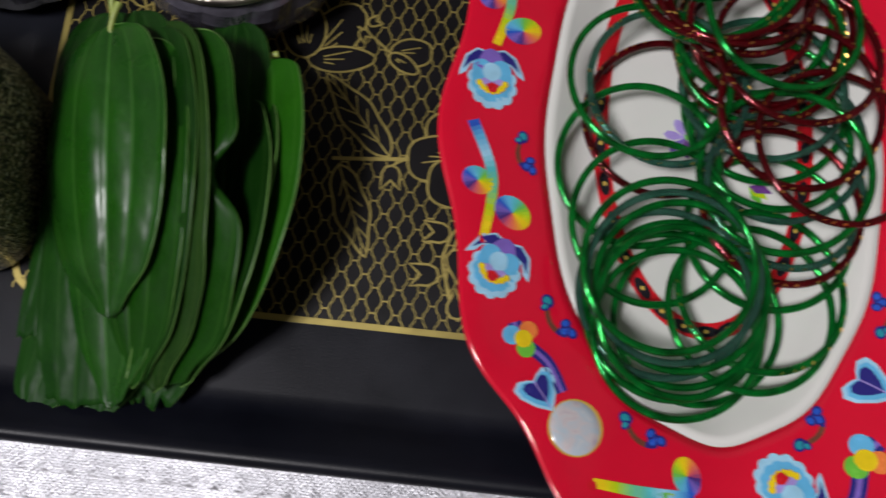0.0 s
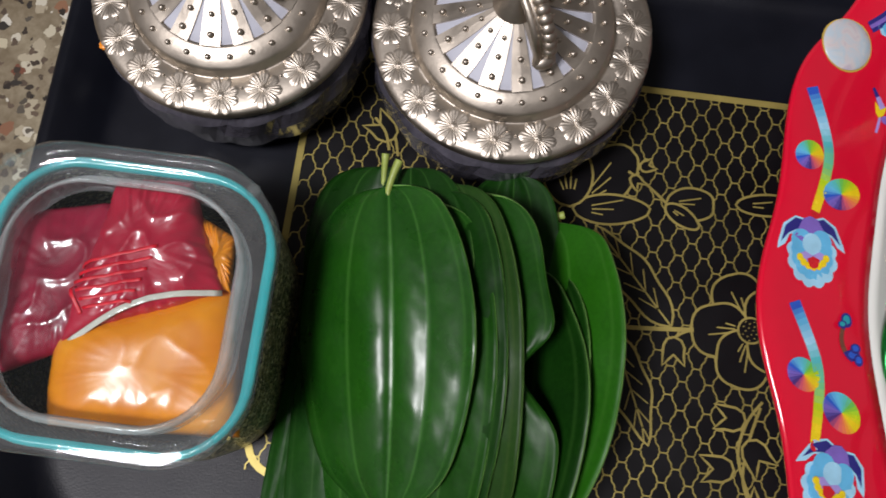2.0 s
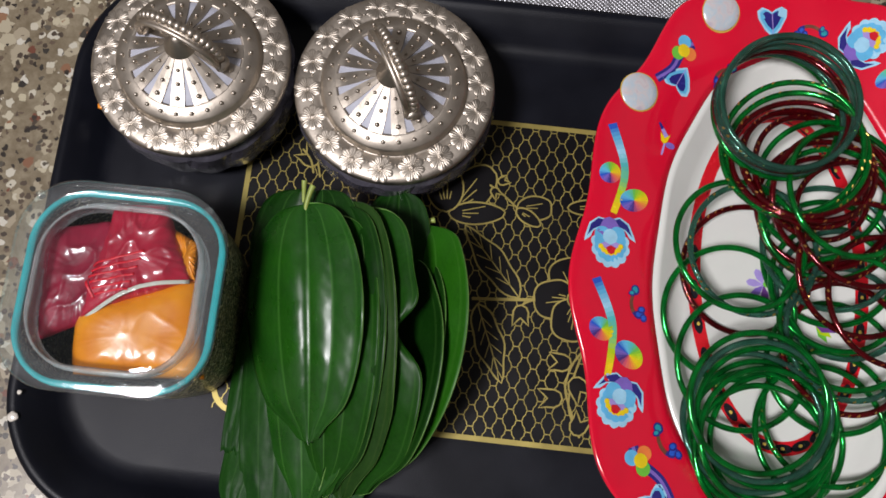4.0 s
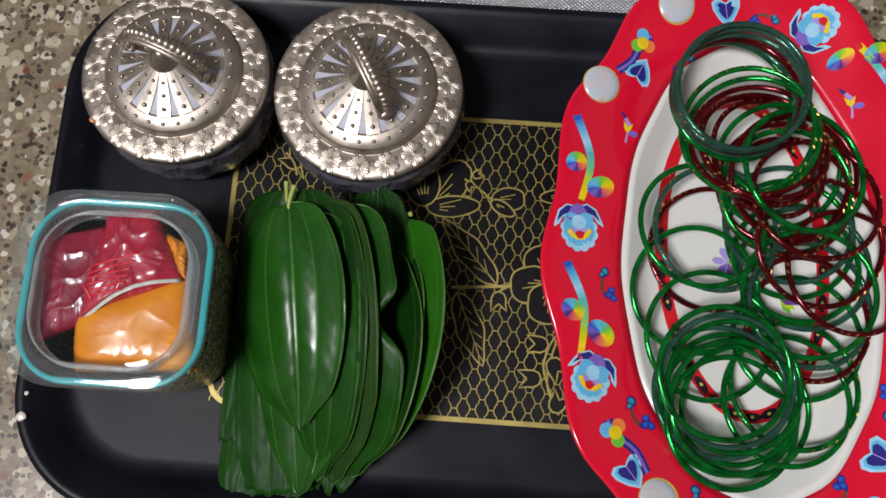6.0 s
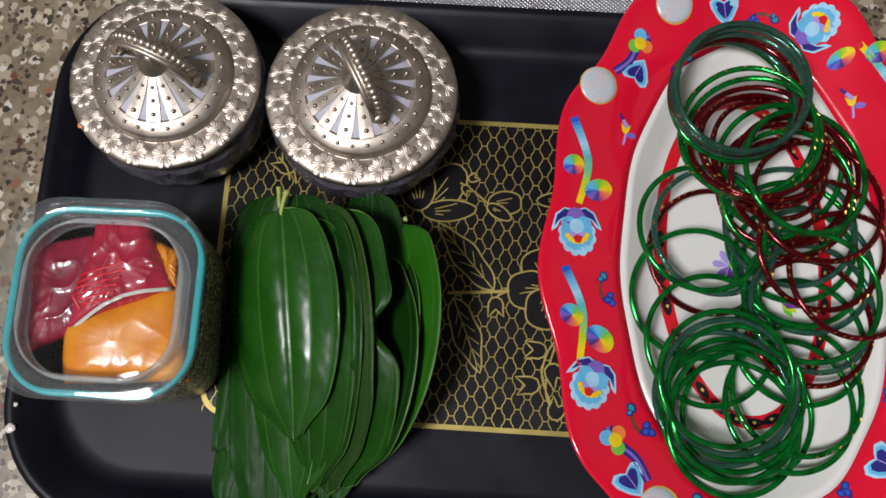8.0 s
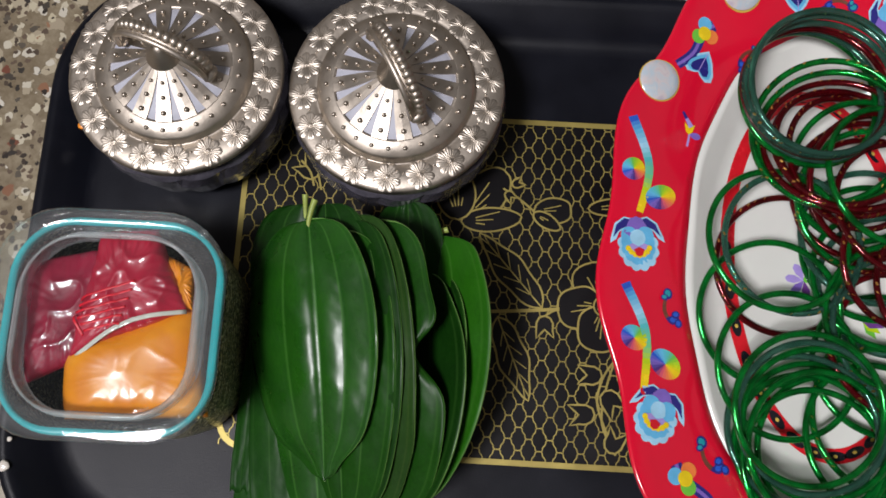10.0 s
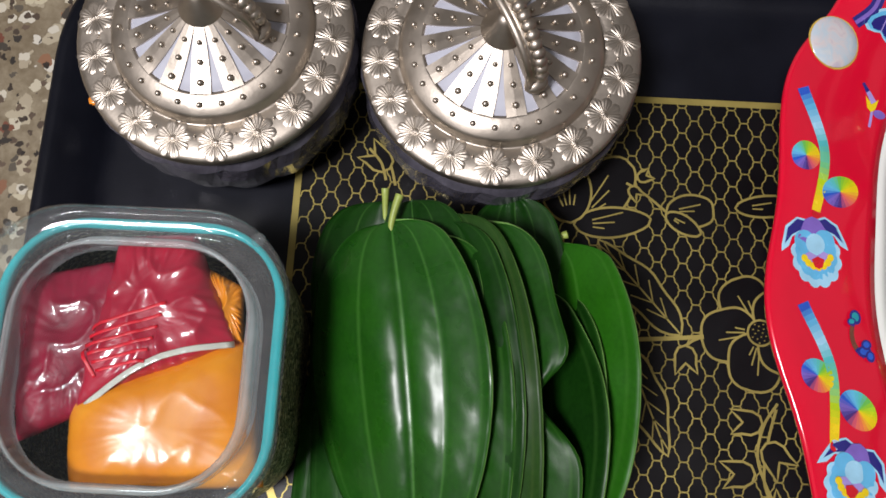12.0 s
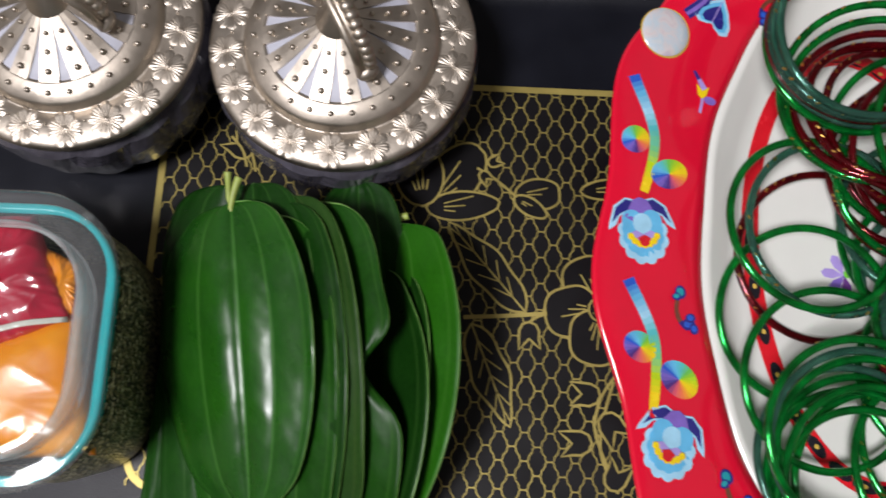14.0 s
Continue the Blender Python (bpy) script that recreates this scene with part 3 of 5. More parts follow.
def print_flower(at, size, first, petals=5, eye=0.0042):
    for k in range(petals):
        print_petal(at, first + k * 360 / petals, size, size * 0.86, 0.10, 4, 0.05)
    c = loc(at)
    ring = [(c[0] + eye * math.cos(a * math.pi / 10), c[1] + eye * math.sin(a * math.pi / 10)) for a in range(20)]
    mo = Motif()
    mo.fill(ring, 0)
    mo.line(ring, 0.0007, 0, True)
    for k in range(16):
        a, r = k * 2.4, eye * 0.82 * math.sqrt((k + 0.5) / 16)
        x, y = c[0] + r * math.cos(a), c[1] + r * math.sin(a)
        mo.line([(x - 0.0002, y), (x + 0.0003, y + 0.0001)], 0.0004, 0)
    mo.make("printed_flower_eye")


print_flower((0.0094, 0.1137), 0.0215, 112)
print_petal((-0.0493, 0.1511), 50, 0.031, 0.018, 0.08, 4)
print_petal((-0.0502, 0.1505), 3, 0.0265, 0.0105, 0.02, 3)
print_petal((-0.0512, 0.1511), 96, 0.026, 0.017, 0.08, 4)
print_petal((-0.0190, 0.1548), 1, 0.0185, 0.0115, 0.14, 3)
print_petal((-0.0191, 0.1540), -33, 0.0135, 0.0062, 0.02, 2)
print_stem([(-0.0319, 0.1650), (-0.0259, 0.1610), (-0.0190, 0.1548)])
print_bud((-0.0280, 0.1664), 20, 0.005)
print_bud((-0.0306, 0.1636), -55, 0.005)
print_stem([(-0.0378, 0.1116), (-0.0230, 0.1119), (-0.0092, 0.1125)], 0.0014)
print_leaf((-0.0165, 0.1130), (-0.0423, 0.1452), 0.0125, 5)
print_leaf((-0.0351, 0.1093), (-0.0231, 0.0746), 0.0125, 5)
print_bud((-0.0154, 0.1097), -94, 0.0088)
print_stem([(-0.0101, 0.1123), (-0.0129, 0.1112), (-0.0154, 0.1095)])
print_stem([(0.0129, 0.0909), (0.0078, 0.0838), (0.0051, 0.0733), (0.0086, 0.0613)])
print_stem([(0.0123, 0.0891), (0.0087, 0.0785), (0.0067, 0.0655), (0.0117, 0.0527)])
print_bud((0.0075, 0.0844), 172, 0.0095)
print_bud((0.0082, 0.0785), -60, 0.0105)
print_bud((0.0039, 0.0690), 178, 0.0100)
print_bud((0.0091, 0.0539), 60, 0.0095)
print_petal((0.0043, 0.1559), 3, 0.024, 0.0075, 0.02, 2)
print_stem([(-0.1104, 0.1643), (-0.1124, 0.1724), (-0.1167, 0.1769)])
print_bud((-0.1124, 0.1703), 135, 0.0105)
print_stem([(-0.1136, 0.1662), (-0.1153, 0.1725), (-0.1194, 0.1777)])


def chip(at, z, r, seed, material, name, label, category):
    rnd = random.Random(seed)
    bm = bmesh.new()
    bmesh.ops.create_icosphere(bm, subdivisions=2, radius=r)
    for v in bm.verts:
        v.co *= 0.75 + 0.5 * rnd.random()
        v.co.z *= 0.35
    ob = part(name, bm, material, None)
    ob.matrix_world = pose(at[0], at[1], z)
    return tagged(ob, label, category)


# ---- foil board under the tray ----
def foil_board():
    b = thing("foil_board", pose(-0.02, 0.124, FLOOR_Z, 0, 0, TRAY_TURN), "silver embossed foil board lying under the tray", "board")
    hx, hy, n = 0.146, 0.178, 10
    bm = loft([[(x, y, z) for x, y in rounded(hx - d, hy - d, 0.008, 4)] for d, z in ((0, 0), (0, 0.0022), (0.0008, 0.0029), (0.002, 0.0029))], cap_last=True)
    part("board", bm, FOIL, b)
    # rows of embossed chevrons along the two open margins
    step = 0.0085
    verts, faces = [], []
    for sgn in (-1, 1):
        for row in range(5):
            y0 = sgn * (hy - 0.004 - row * 0.0095)
            for i in range(-16, 17):
                x0 = i * step + (step / 2 if row % 2 else 0)
                for w, h, z in ((1.0, 1.0, 0.0011), (0.66, 0.66, 0.0015), (0.33, 0.33, 0.0019)):
                    k = len(verts)
                    a = step * 0.48 * w
                    y1 = y0 - sgn * 0.0085 * h
                    verts += [(x0 - a, y0, 0.0029), (x0, y1, 0.0029), (x0 + a, y0, 0.0029), (x0, y0 - sgn * 0.0008, 0.0029 + z * 0.2)]
                    faces += [(k, k + 1, k + 3), (k + 1, k + 2, k + 3), (k, k + 3, k + 2)]
    me = bpy.data.meshes.new("embossing")
    me.from_pydata(verts, [], faces)
    me.materials.append(FOIL)
    ob = new("embossing", me)
    ob.parent = b
    tagged(ob, "raised triangle embossing", kind="stuff")


foil_board()


# ---- lidded bowls ----
def rosette_mesh():
    bm = bmesh.new()
    n, rings, rad = 128, 8, 0.0060
    rows = []
    for j in range(rings + 1):
        t = j / rings
        row = []
        for i in range(n):
            a = 2 * math.pi * i / n
            # eight petals, each with three fine ribs
            side = (8 * i / n) % 1.0 - 0.5
            pad = 1 - (2 * abs(side)) ** 2
            r = rad * (0.74 + 0.26 * pad ** 0.6) * t
            rib = 0.72 + 0.28 * math.cos(6 * math.pi * side)
            z = 0.00034 * pad ** 0.5 * rib * max(0, math.sin(math.pi * min(1, 0.10 + t * 0.90))) ** 0.5 if j < rings else -0.0002
            row.append(bm.verts.new((r * math.cos(a), r * math.sin(a), z)) if j else None)
        rows.append(row)
    mid = bm.verts.new((0, 0, 0.0006))
    for i in range(n):
        k = (i + 1) % n
        bm.faces.new((mid, rows[1][i], rows[1][k]))
        for j in range(1, rings):
            bm.faces.new((rows[j][i], rows[j + 1][i], rows[j + 1][k], rows[j][k]))
    me = bpy.data.meshes.new("rosette")
    bm.to_mesh(me)
    bm.free()
    me.materials.append(SILVER)
    me.polygons.foreach_set("use_smooth", [True] * len(me.polygons))
    return me


def bead_mesh(r):
    bm = bmesh.new()
    bmesh.ops.create_uvsphere(bm, u_segments=10, v_segments=6, radius=r)
    me = bpy.data.meshes.new("stud")
    bm.to_mesh(me)
    bm.free()
    me.materials.append(SILVER)
    me.polygons.foreach_set("use_smooth", [True] * len(me.polygons))
    return me


ROSETTE, BEAD = rosette_mesh(), bead_mesh(0.0009)
LID_Z = 0.0385
SPOKES = 15


def dome_z(r):
    t = min(1, r / 0.0238)
    return 0.0085 + 0.0115 * (1 - t) ** 1.15


def bowl(at, turn, handle_turn, label):
    b = thing("lidded_bowl", pose(at[0], at[1], 0, 0, 0, turn), label, "bowl", "pair of lidded bowls")
    facet = lambda a, k: 1 + (0.030 * abs(math.sin(8 * a + (k % 2) * 0.8)) if 1 < k < 7 else 0)
    vessel = lathe([(0.0, 0.0), (0.033, 0.0), (0.0365, 0.003), (0.0402, 0.009), (0.0420, 0.016), (0.0428, 0.024), (0.0424, 0.031), (0.0408, 0.0355), (0.038, 0.0358), (0.037, 0.030), (0.030, 0.006), (0.0, 0.005)], 108, wob=facet)
    part("vessel", vessel, DARK_CUT_GLASS, b, "dark cut-glass body", smooth=False)
    lid = new("lid")
    lid.parent = b
    lid.matrix_basis = pose(0, 0, LID_Z)
    lid["label"] = "embossed silver lid with pale inlay"
    part("rim", lathe([(0.040, -0.0028), (0.0420, -0.0026), (0.0428, -0.0014), (0.0428, 0.0), (0.0420, 0.0011), (0.0405, 0.0017), (0.0325, 0.0028), (0.0316, 0.0022),
                       (0.0311, 0.0026), (0.0305, 0.0050), (0.0296, 0.0062), (0.0246, 0.0082), (0.0236, 0.0083), (0.0231, 0.0068), (0.0300, -0.001), (0.040, -0.0028)], 128), SILVER, b).parent = lid
    part("inlay", lathe([(0.0240, 0.0070)] + [(r, dome_z(r) - 0.0006) for r in (0.0228, 0.0205, 0.017, 0.013, 0.009, 0.006)] + [(0.0, 0.019)], 72), PEARL_INLAY, b, "pale bluish inlay").parent = lid
    # curved spokes of the dome
    base = None
    for k in range(SPOKES):
        if base is None:
            bm = bmesh.new()
            rows = []
            for i in range(9):
                r = 0.0241 - i * (0.0241 - 0.0052) / 8
                half = 0.60 * math.pi / SPOKES * r * (1.0 + 0.8 * (1 - r / 0.0241))
                z = dome_z(r)
                rows.append([bm.verts.new((r, -half, z - 0.0009)), bm.verts.new((r, -half, z)), bm.verts.new((r, 0, z + 0.0001)), bm.verts.new((r, half, z)), bm.verts.new((r, half, z - 0.0009))])
            for lo, hi in zip(rows, rows[1:]):
                for j in range(4):
                    bm.faces.new((lo[j], lo[j + 1], hi[j + 1], hi[j]))
            bmesh.ops.recalc_face_normals(bm, faces=bm.faces)
            ob = part("spoke", bm, SILVER, lid, smooth=False)
            base = ob.data
        else:
            ob = share("spoke", base, lid, pose(0, 0, 0, 0, 0, 360 * k / SPOKES))
    part("cone", lathe([(0.0072, 0.0156), (0.0064, 0.0172), (0.0046, 0.0196), (0.0026, 0.0228), (0.0016, 0.0240), (0.0, 0.0243)], 40), SILVER, lid)
    for k in range(18):
        a = 360 * (k + 0.5) / 18
        share("rosette", ROSETTE, lid, pose(0, 0, 0, 0, 0, a) @ pose(0.0369, 0, 0.0022, 0, 7.8, 0))
        share("stud", BEAD, lid, pose(0, 0, 0, 0, 0, a + 10) @ pose(0.0352, 0, 0.0025) @ Matrix.Diagonal((0.6, 0.6, 0.6, 1)))
    for k in range(26):
        share("stud", BEAD, lid, pose(0, 0, 0, 0, 0, 360 * k / 26) @ pose(0.0271, 0, 0.0076) @ Matrix.Diagonal((1, 1, 0.9, 1)))
    for k in range(SPOKES):
        for r, q in ((0.0212, 1.15), (0.0158, 1.0), (0.0108, 0.85)):
            share("stud", BEAD, lid, pose(0, 0, 0, 0, 0, 360 * k / SPOKES) @ pose(r, 0, dome_z(r) + 0.0006) @ Matrix.Diagonal((q, q, q, 1)))
    # arched handle with a beaded edge
    handle = new("handle")
    handle.parent = lid
    handle.matrix_basis = pose(0, 0, 0, 0, 0, handle_turn - turn)
    handle["label"] = "arched beaded silver handle"
    n = 20
    arch = [(0.0185 * math.cos(math.pi * i / n), 0, 0.0145 + 0.0175 * math.sin(math.pi * i / n) ** 0.8) for i in range(n + 1)]
    bm = bmesh.new()
    add_tube(bm, [(x, -0.0019, z) for x, y, z in arch], 0.0012, 8)
    add_tube(bm, [(x, 0.0019, z - 0.0003) for x, y, z in arch], 0.0013, 8)
    add_tube(bm, [(x * 0.98, 0.0, z - 0.0007) for x, y, z in arch], 0.0016, 8, flat=0.5)
    part("strap", bm, SILVER, handle)
    for i in range(1, n):
        x, y, z = arch[i]
        share("bead", BEAD, handle, pose(x, 0.0019, z + 0.0004) @ Matrix.Diagonal((2.3, 2.5, 2.3, 1)))
    for sx in (-1, 1):
        share("foot", BEAD, handle, pose(sx * 0.0187, 0.0006, 0.0140) @ Matrix.Diagonal((2.9, 4.2, 2.6, 1)))
    return b


bowl((-0.1640, 0.2022), 4, -23, "dark cut-glass bowl with embossed silver lid, at the tray corner")
bowl((-0.0761, 0.1946), 15, -63, "dark cut-glass bowl with embossed silver lid, beside the leaves")


# ---- square clear container with coloured powder pouches ----
BOX_AT, BOX_TURN = (-0.1722, 0.0975), -3.0


def ring_loft(outer, inner, rows_out, rows_in, n=10):
    loops = [[(x, y, z) for x, y in rounded(outer - d, outer - d, 0.024 - d * 0.6, n)] for d, z in rows_out]
    loops += [[(x, y, z) for x, y in rounded(inner - d, inner - d, 0.019 - d * 0.6, n)] for d, z in rows_in]
    return loft(loops, closed=True)


def container():
    c = thing("storage_box", pose(BOX_AT[0] - 0.0019, BOX_AT[1] + 0.0006, 0, 0, 0, BOX_TURN) @ Matrix.Diagonal((0.968, 0.968, 1, 1)), "square clear container with turquoise seal, closed, holding powder pouches", "container")
    body = [[(x, y, z) for x, y in rounded(h, h, r, 10)] for h, r, z in ((0.028, 0.014, 0.0), (0.0315, 0.017, 0.002), (0.0335, 0.019, 0.012), (0.0352, 0.020, 0.030), (0.0365, 0.021, 0.055),
                                                                    (0.0365, 0.021, 0.060), (0.0345, 0.019, 0.060), (0.0330, 0.018, 0.030), (0.0310, 0.016, 0.012), (0.0285, 0.014, 0.0045))]
    ob = part("tub", loft(body, cap_first=True, cap_last=True), CLEAR, c, "clear tub")
    band = [[(x, y, z) for x, y in rounded(h, h, r, 10)] for h, r, z in ((0.0345, 0.0195, 0.0030), (0.0372, 0.0215, 0.0045), (0.0392, 0.0230, 0.0300), (0.0394, 0.0232, 0.0540), (0.0378, 0.0215, 0.0568))]
    part("mesh_band", loft(band, closed=False), MESH_BAND, c, "gold mesh cloth band")
    part("seal", ring_loft(0.0396, 0.0368, [(0.0, 0.0572), (0.0, 0.0600), (0.0005, 0.0605)], [(0.0, 0.0605), (0.0, 0.0572)]), CYAN_SEAL, c, "turquoise seal ring")
    lid = part("lid", ring_loft(0.0412, 0.0315, [(0.0010, 0.0625), (0.0, 0.0630), (0.0, 0.0685), (0.0012, 0.0705), (0.0035, 0.0712)], [(-0.0035, 0.0705), (-0.0012, 0.0692), (0.0, 0.0680), (0.0, 0.0665), (-0.0030, 0.0668)]), RIM_CLEAR, c, "clear lid rim")
    pane = loft([[(x, y, z) for x, y in rounded(h, h, 0.0185, 10)] for h, z in ((0.0313, 0.0668), (0.0313, 0.0680), (0.0300, 0.0683))], cap_first=True, cap_last=True)
    ob = part("window", pane, CLEAR, lid, "clear lid window", smooth=False)
    # frosted inner step of the lid, round the window
    step = part("inner_step", ring_loft(0.0334, 0.0314, [(0.0, 0.0560), (0.0, 0.0650), (0.0006, 0.0662)], [(0.0006, 0.0658), (0.0, 0.0645), (0.0, 0.0560)]), FROSTED, lid, "frosted inner step")
    for sx, sy in ((-1, 1), (1, 1), (1, -1), (-1, -1)):
        tab = bmesh.new()
        bmesh.ops.create_uvsphere(tab, u_segments=12, v_segments=6, radius=0.0020, matrix=Matrix.LocRotScale((sx * 0.0330, sy * 0.0330, 0.0704), None, (1, 1, 0.6)))
        part("corner_dimple", tab, RIM_CLEAR, lid)
    return c


container()


def pouch(corners, z, thick, material, label, seed, folds=0.0010, lean=0.0):
    """A sealed film pouch lying over four corners: a pillow with pleats that run in from its seams. lean: how much its last side lies lower."""
    mx, my = sum(c[0] for c in corners) / 4, sum(c[1] for c in corners) / 4
    ob_t = thing("powder_pouch", pose(mx, my, z), label, "pouch", "powder pouches")
    tl, tr, br, bl = [Vector((c[0] - mx, c[1] - my, 0)) for c in corners]
    bm = bmesh.new()
    n = 56
    grid = {}
    for side in (1, -1):
        for i in range(n + 1):
            for j in range(n + 1):
                a, b = i / n, j / n
                u, v = 2 * a - 1, 2 * b - 1
                if side < 0 and (i in (0, n) or j in (0, n)):
                    grid[side, i, j] = grid[1, i, j]
                    continue
                p = (tl * (1 - a) + tr * a) * (1 - b) + (bl * (1 - a) + br * a) * b
                q = p + Vector((0, 0, seed * 0.31))
                p = p * (1 + 0.05 * noise.noise(q * 70))
                puff = ((1 - u ** 4) * (1 - v ** 4)) ** 0.5
                edge = max(abs(u), abs(v))
                ring = math.atan2(v, u)
                pleat = abs(noise.noise(Vector((math.cos(ring) * 5, math.sin(ring) * 5, seed + edge)))) * edge ** 2
                ridge = (1 - abs(noise.noise(q * 95))) ** 6 - 0.3
                h = thick * puff * (1 + 0.22 * noise.noise(q * 38)) + folds * (1.6 * pleat + 0.7 * ridge * puff)
                grid[side, i, j] = bm.verts.new((p.x, p.y, side * h * (1 if side > 0 else 0.55) - lean * b))
    for side in (1, -1):
        for i in range(n):
            for j in range(n):
                q = [grid[side, i, j], grid[side, i, j + 1], grid[side, i + 1, j + 1], grid[side, i + 1, j]]
                bm.faces.new(q if side > 0 else q[::-1])
    part("film", bm, material, ob_t)
    return ob_t


def film_trim(owner, name, pts, w, material, label):
    """A strip that follows the top of a pouch. pts: world x, y."""
    film = owner.children[0].data
    inv = owner.matrix_world.inverted()
    tops = [v.co for v in film.vertices]
    path = []
    for p in spline([(*p, 0) for p in pts], 5):
        q = inv @ Vector((p.x, p.y, 0))
        z = max((c.z for c in tops if (c.x - q.x) ** 2 + (c.y - q.y) ** 2 < 2.2e-6), default=0.0)
        path.append((q.x, q.y, z + 0.00005))
    bm = bmesh.new()
    add_tube(bm, path, w / 2, 8, flat=0.12)
    bmesh.ops.recalc_face_normals(bm, faces=bm.faces)
    part(name, bm, material, owner, label)


pouch(((-0.1926, 0.0900), (-0.1460, 0.1060), (-0.1405, 0.0668), (-0.1915, 0.0658)), 0.0520, 0.0095, ORANGE_POUCH, "clear pouch of orange turmeric powder", 1, 0.0004, 0.0015)
pouch(((-0.2085, 0.1226), (-0.1760, 0.1270), (-0.1720, 0.0930), (-0.2058, 0.0780)), 0.0525, 0.0058, MAROON_POUCH, "crumpled clear pouch of dark crimson powder", 4, 0.0014)
crimson = pouch(((-0.1800, 0.1322), (-0.1600, 0.1340), (-0.1484, 0.1040), (-0.1890, 0.0868)), 0.0565, 0.0070, PINK_POUCH, "clear pouch of crimson powder with red stamp", 7, 0.0018)
pouch(((-0.1590, 0.1250), (-0.1475, 0.1190), (-0.1470, 0.1040), (-0.1525, 0.1055)), 0.0540, 0.0040, ORANGE_POUCH, "narrow folded orange pouch at the box wall", 9, 0.0020)
bpy.context.view_layer.update()
film_trim(crimson, "sealed_edge", [(-0.1860, 0.0875), (-0.1740, 0.0957), (-0.1631, 0.1006), (-0.1484, 0.1033)], 0.0017, FILM, "white sealed film edge")
for k in range(6):
    film_trim(crimson, "stamped_stroke", [(-0.1878 + 0.0010 * k, 0.1066 - 0.0021 * k), (-0.1770 + 0.0008 * k, 0.1098 - 0.0023 * k), (-0.1650 - 0.0010 * k, 0.1134 - 0.0030 * k)], 0.0009, STAMP, "bright red stamped stroke")
film_trim(crimson, "stamped_stroke", [(-0.1882, 0.1066), (-0.1868, 0.1010), (-0.1830, 0.0945)], 0.0010, STAMP, "bright red stamped stroke")


# ---- betel leaves ----
def blade_half(u, peak):
    """Half width of a betel blade along its length, 1 at the widest, which lies at peak."""
    a = 0.38
    b = a * (1 - peak) / peak
    top = peak ** a * (1 - peak) ** b
    return max(0, u) ** a * max(0, 1 - u) ** b / top * (1 - 0.35 * math.exp(-((u - 0.95) / 0.07) ** 2))


def leaf(base, tip, left, right, material, label, bow=0.0, peak=0.42, slope_r=0.0, slope_l=0.0, arch=0.0, curl_r=0.0, dents=(), cut=1.0, ruck=0.0,
         stalk=0.0, stalk_turn=0.0, seed=1, swell=0.0007, notch=0.03):
    """A betel leaf from its stalk end at base to tip. left, right: half widths seen from above; slope_r, slope_l: how the halves climb and
    fall from the midrib; arch: rise of the midrib; bow: its sideways bend; dents: (place along the edge, in or out, reach) of the
    ruffled right edge; cut: where a torn blade ends; ruck: crumpling towards the torn end."""
    base, tip = Vector(base), Vector(tip)
    run = tip - base
    length = run.length
    heading, pitch = math.degrees(math.atan2(run.y, run.x)), math.degrees(math.asin(-run.z / length))
    t = thing("betel_leaf", pose(base.x, base.y, base.z, 0, 0, heading) @ pose(0, 0, 0, 0, pitch, 0), label, "leaf", "stacked betel leaves")
    nu, nv = 52, 40
    bm = bmesh.new()
    uvl = bm.loops.layers.uv.new("UVMap")
    rows, uvs = [], {}
    for i in range(nu + 1):
        # rows lie closer near the rounded stalk end
        u = (i / nu) ** 1.35 * cut
        half = blade_half(u, peak)
        row = []
        for j in range(nv + 1):
            v = 2 * j / nv - 1
            e = abs(v)
            w = (right if v > 0 else left) * half
            out = 0.0
            if v > 0:
                out = sum(d * math.exp(-((u - c) / r) ** 2) for c, d, r in dents) * v ** 2
            x = u * length - notch * length * e ** 1.5 * math.exp(-u * 9) * min(1, u * 14)
            if cut < 1 and i > nu - 5:
                x += (i - nu + 5) / 5 * 0.0045 * noise.noise(Vector((v * 3.1, seed * 2.7, 0.3)))
            y = v * w + out + bow * length * math.sin(math.pi * min(1, u))
            rise = math.sin(math.pi * min(1, u * 1.02))
            zz = arch * rise
            if v > 0:
                zz += slope_r * v * w + curl_r * v ** 3 * (out / 0.006)
            else:
                zz -= slope_l * e ** 1.8 * w
            # the tissue swells between the sunken veins
            pad = abs(math.sin(math.pi * v / 0.44)) ** 0.7
            cross = 0.75 + 0.25 * math.sin(u * 42 - e * 9 + seed)
            zz += swell * pad * (0.25 + 0.75 * rise) * (1 - 0.55 * e) * (0.8 + 0.2 * cross)
            zz += 0.00010 * math.sin(u * 75 - e * 17 + seed) * pad * rise
            zz += 0.0011 * noise.noise(Vector((u * 4, v * 1.6, seed * 1.7))) + 0.00022 * noise.noise(Vector((u * 24, v * 7, seed * 2.3)))
            zz += 0.0007 * e ** 4 * math.sin(u * 17 + seed * 2.1)
            if ruck:
                zz += ruck * max(0, u - 0.35) * 2.2 * noise.noise(Vector((u * 13, v * 4.0, seed * 4.1)))
            vert = bm.verts.new((x, y, zz))
            uvs[vert] = (v * 0.5 + 0.5, u)
            row.append(vert)
        rows.append(row)
    for a, b in zip(rows, rows[1:]):
        for j in range(nv):
            f = bm.faces.new((a[j], b[j], b[j + 1], a[j + 1]))
            for lp in f.loops:
                lp[uvl].uv = uvs[lp.vert]
    bmesh.ops.remove_doubles(bm, verts=rows[0] + rows[-1], dist=1e-6)
    ob = part("blade", bm, material, t)
    md = ob.modifiers.new("thickness", "SOLIDIFY")
    ob.data.materials.append(LEAF_EDGE_LIT)
    md.thickness, md.offset, md.material_offset_rim = 0.0006, -1, 1
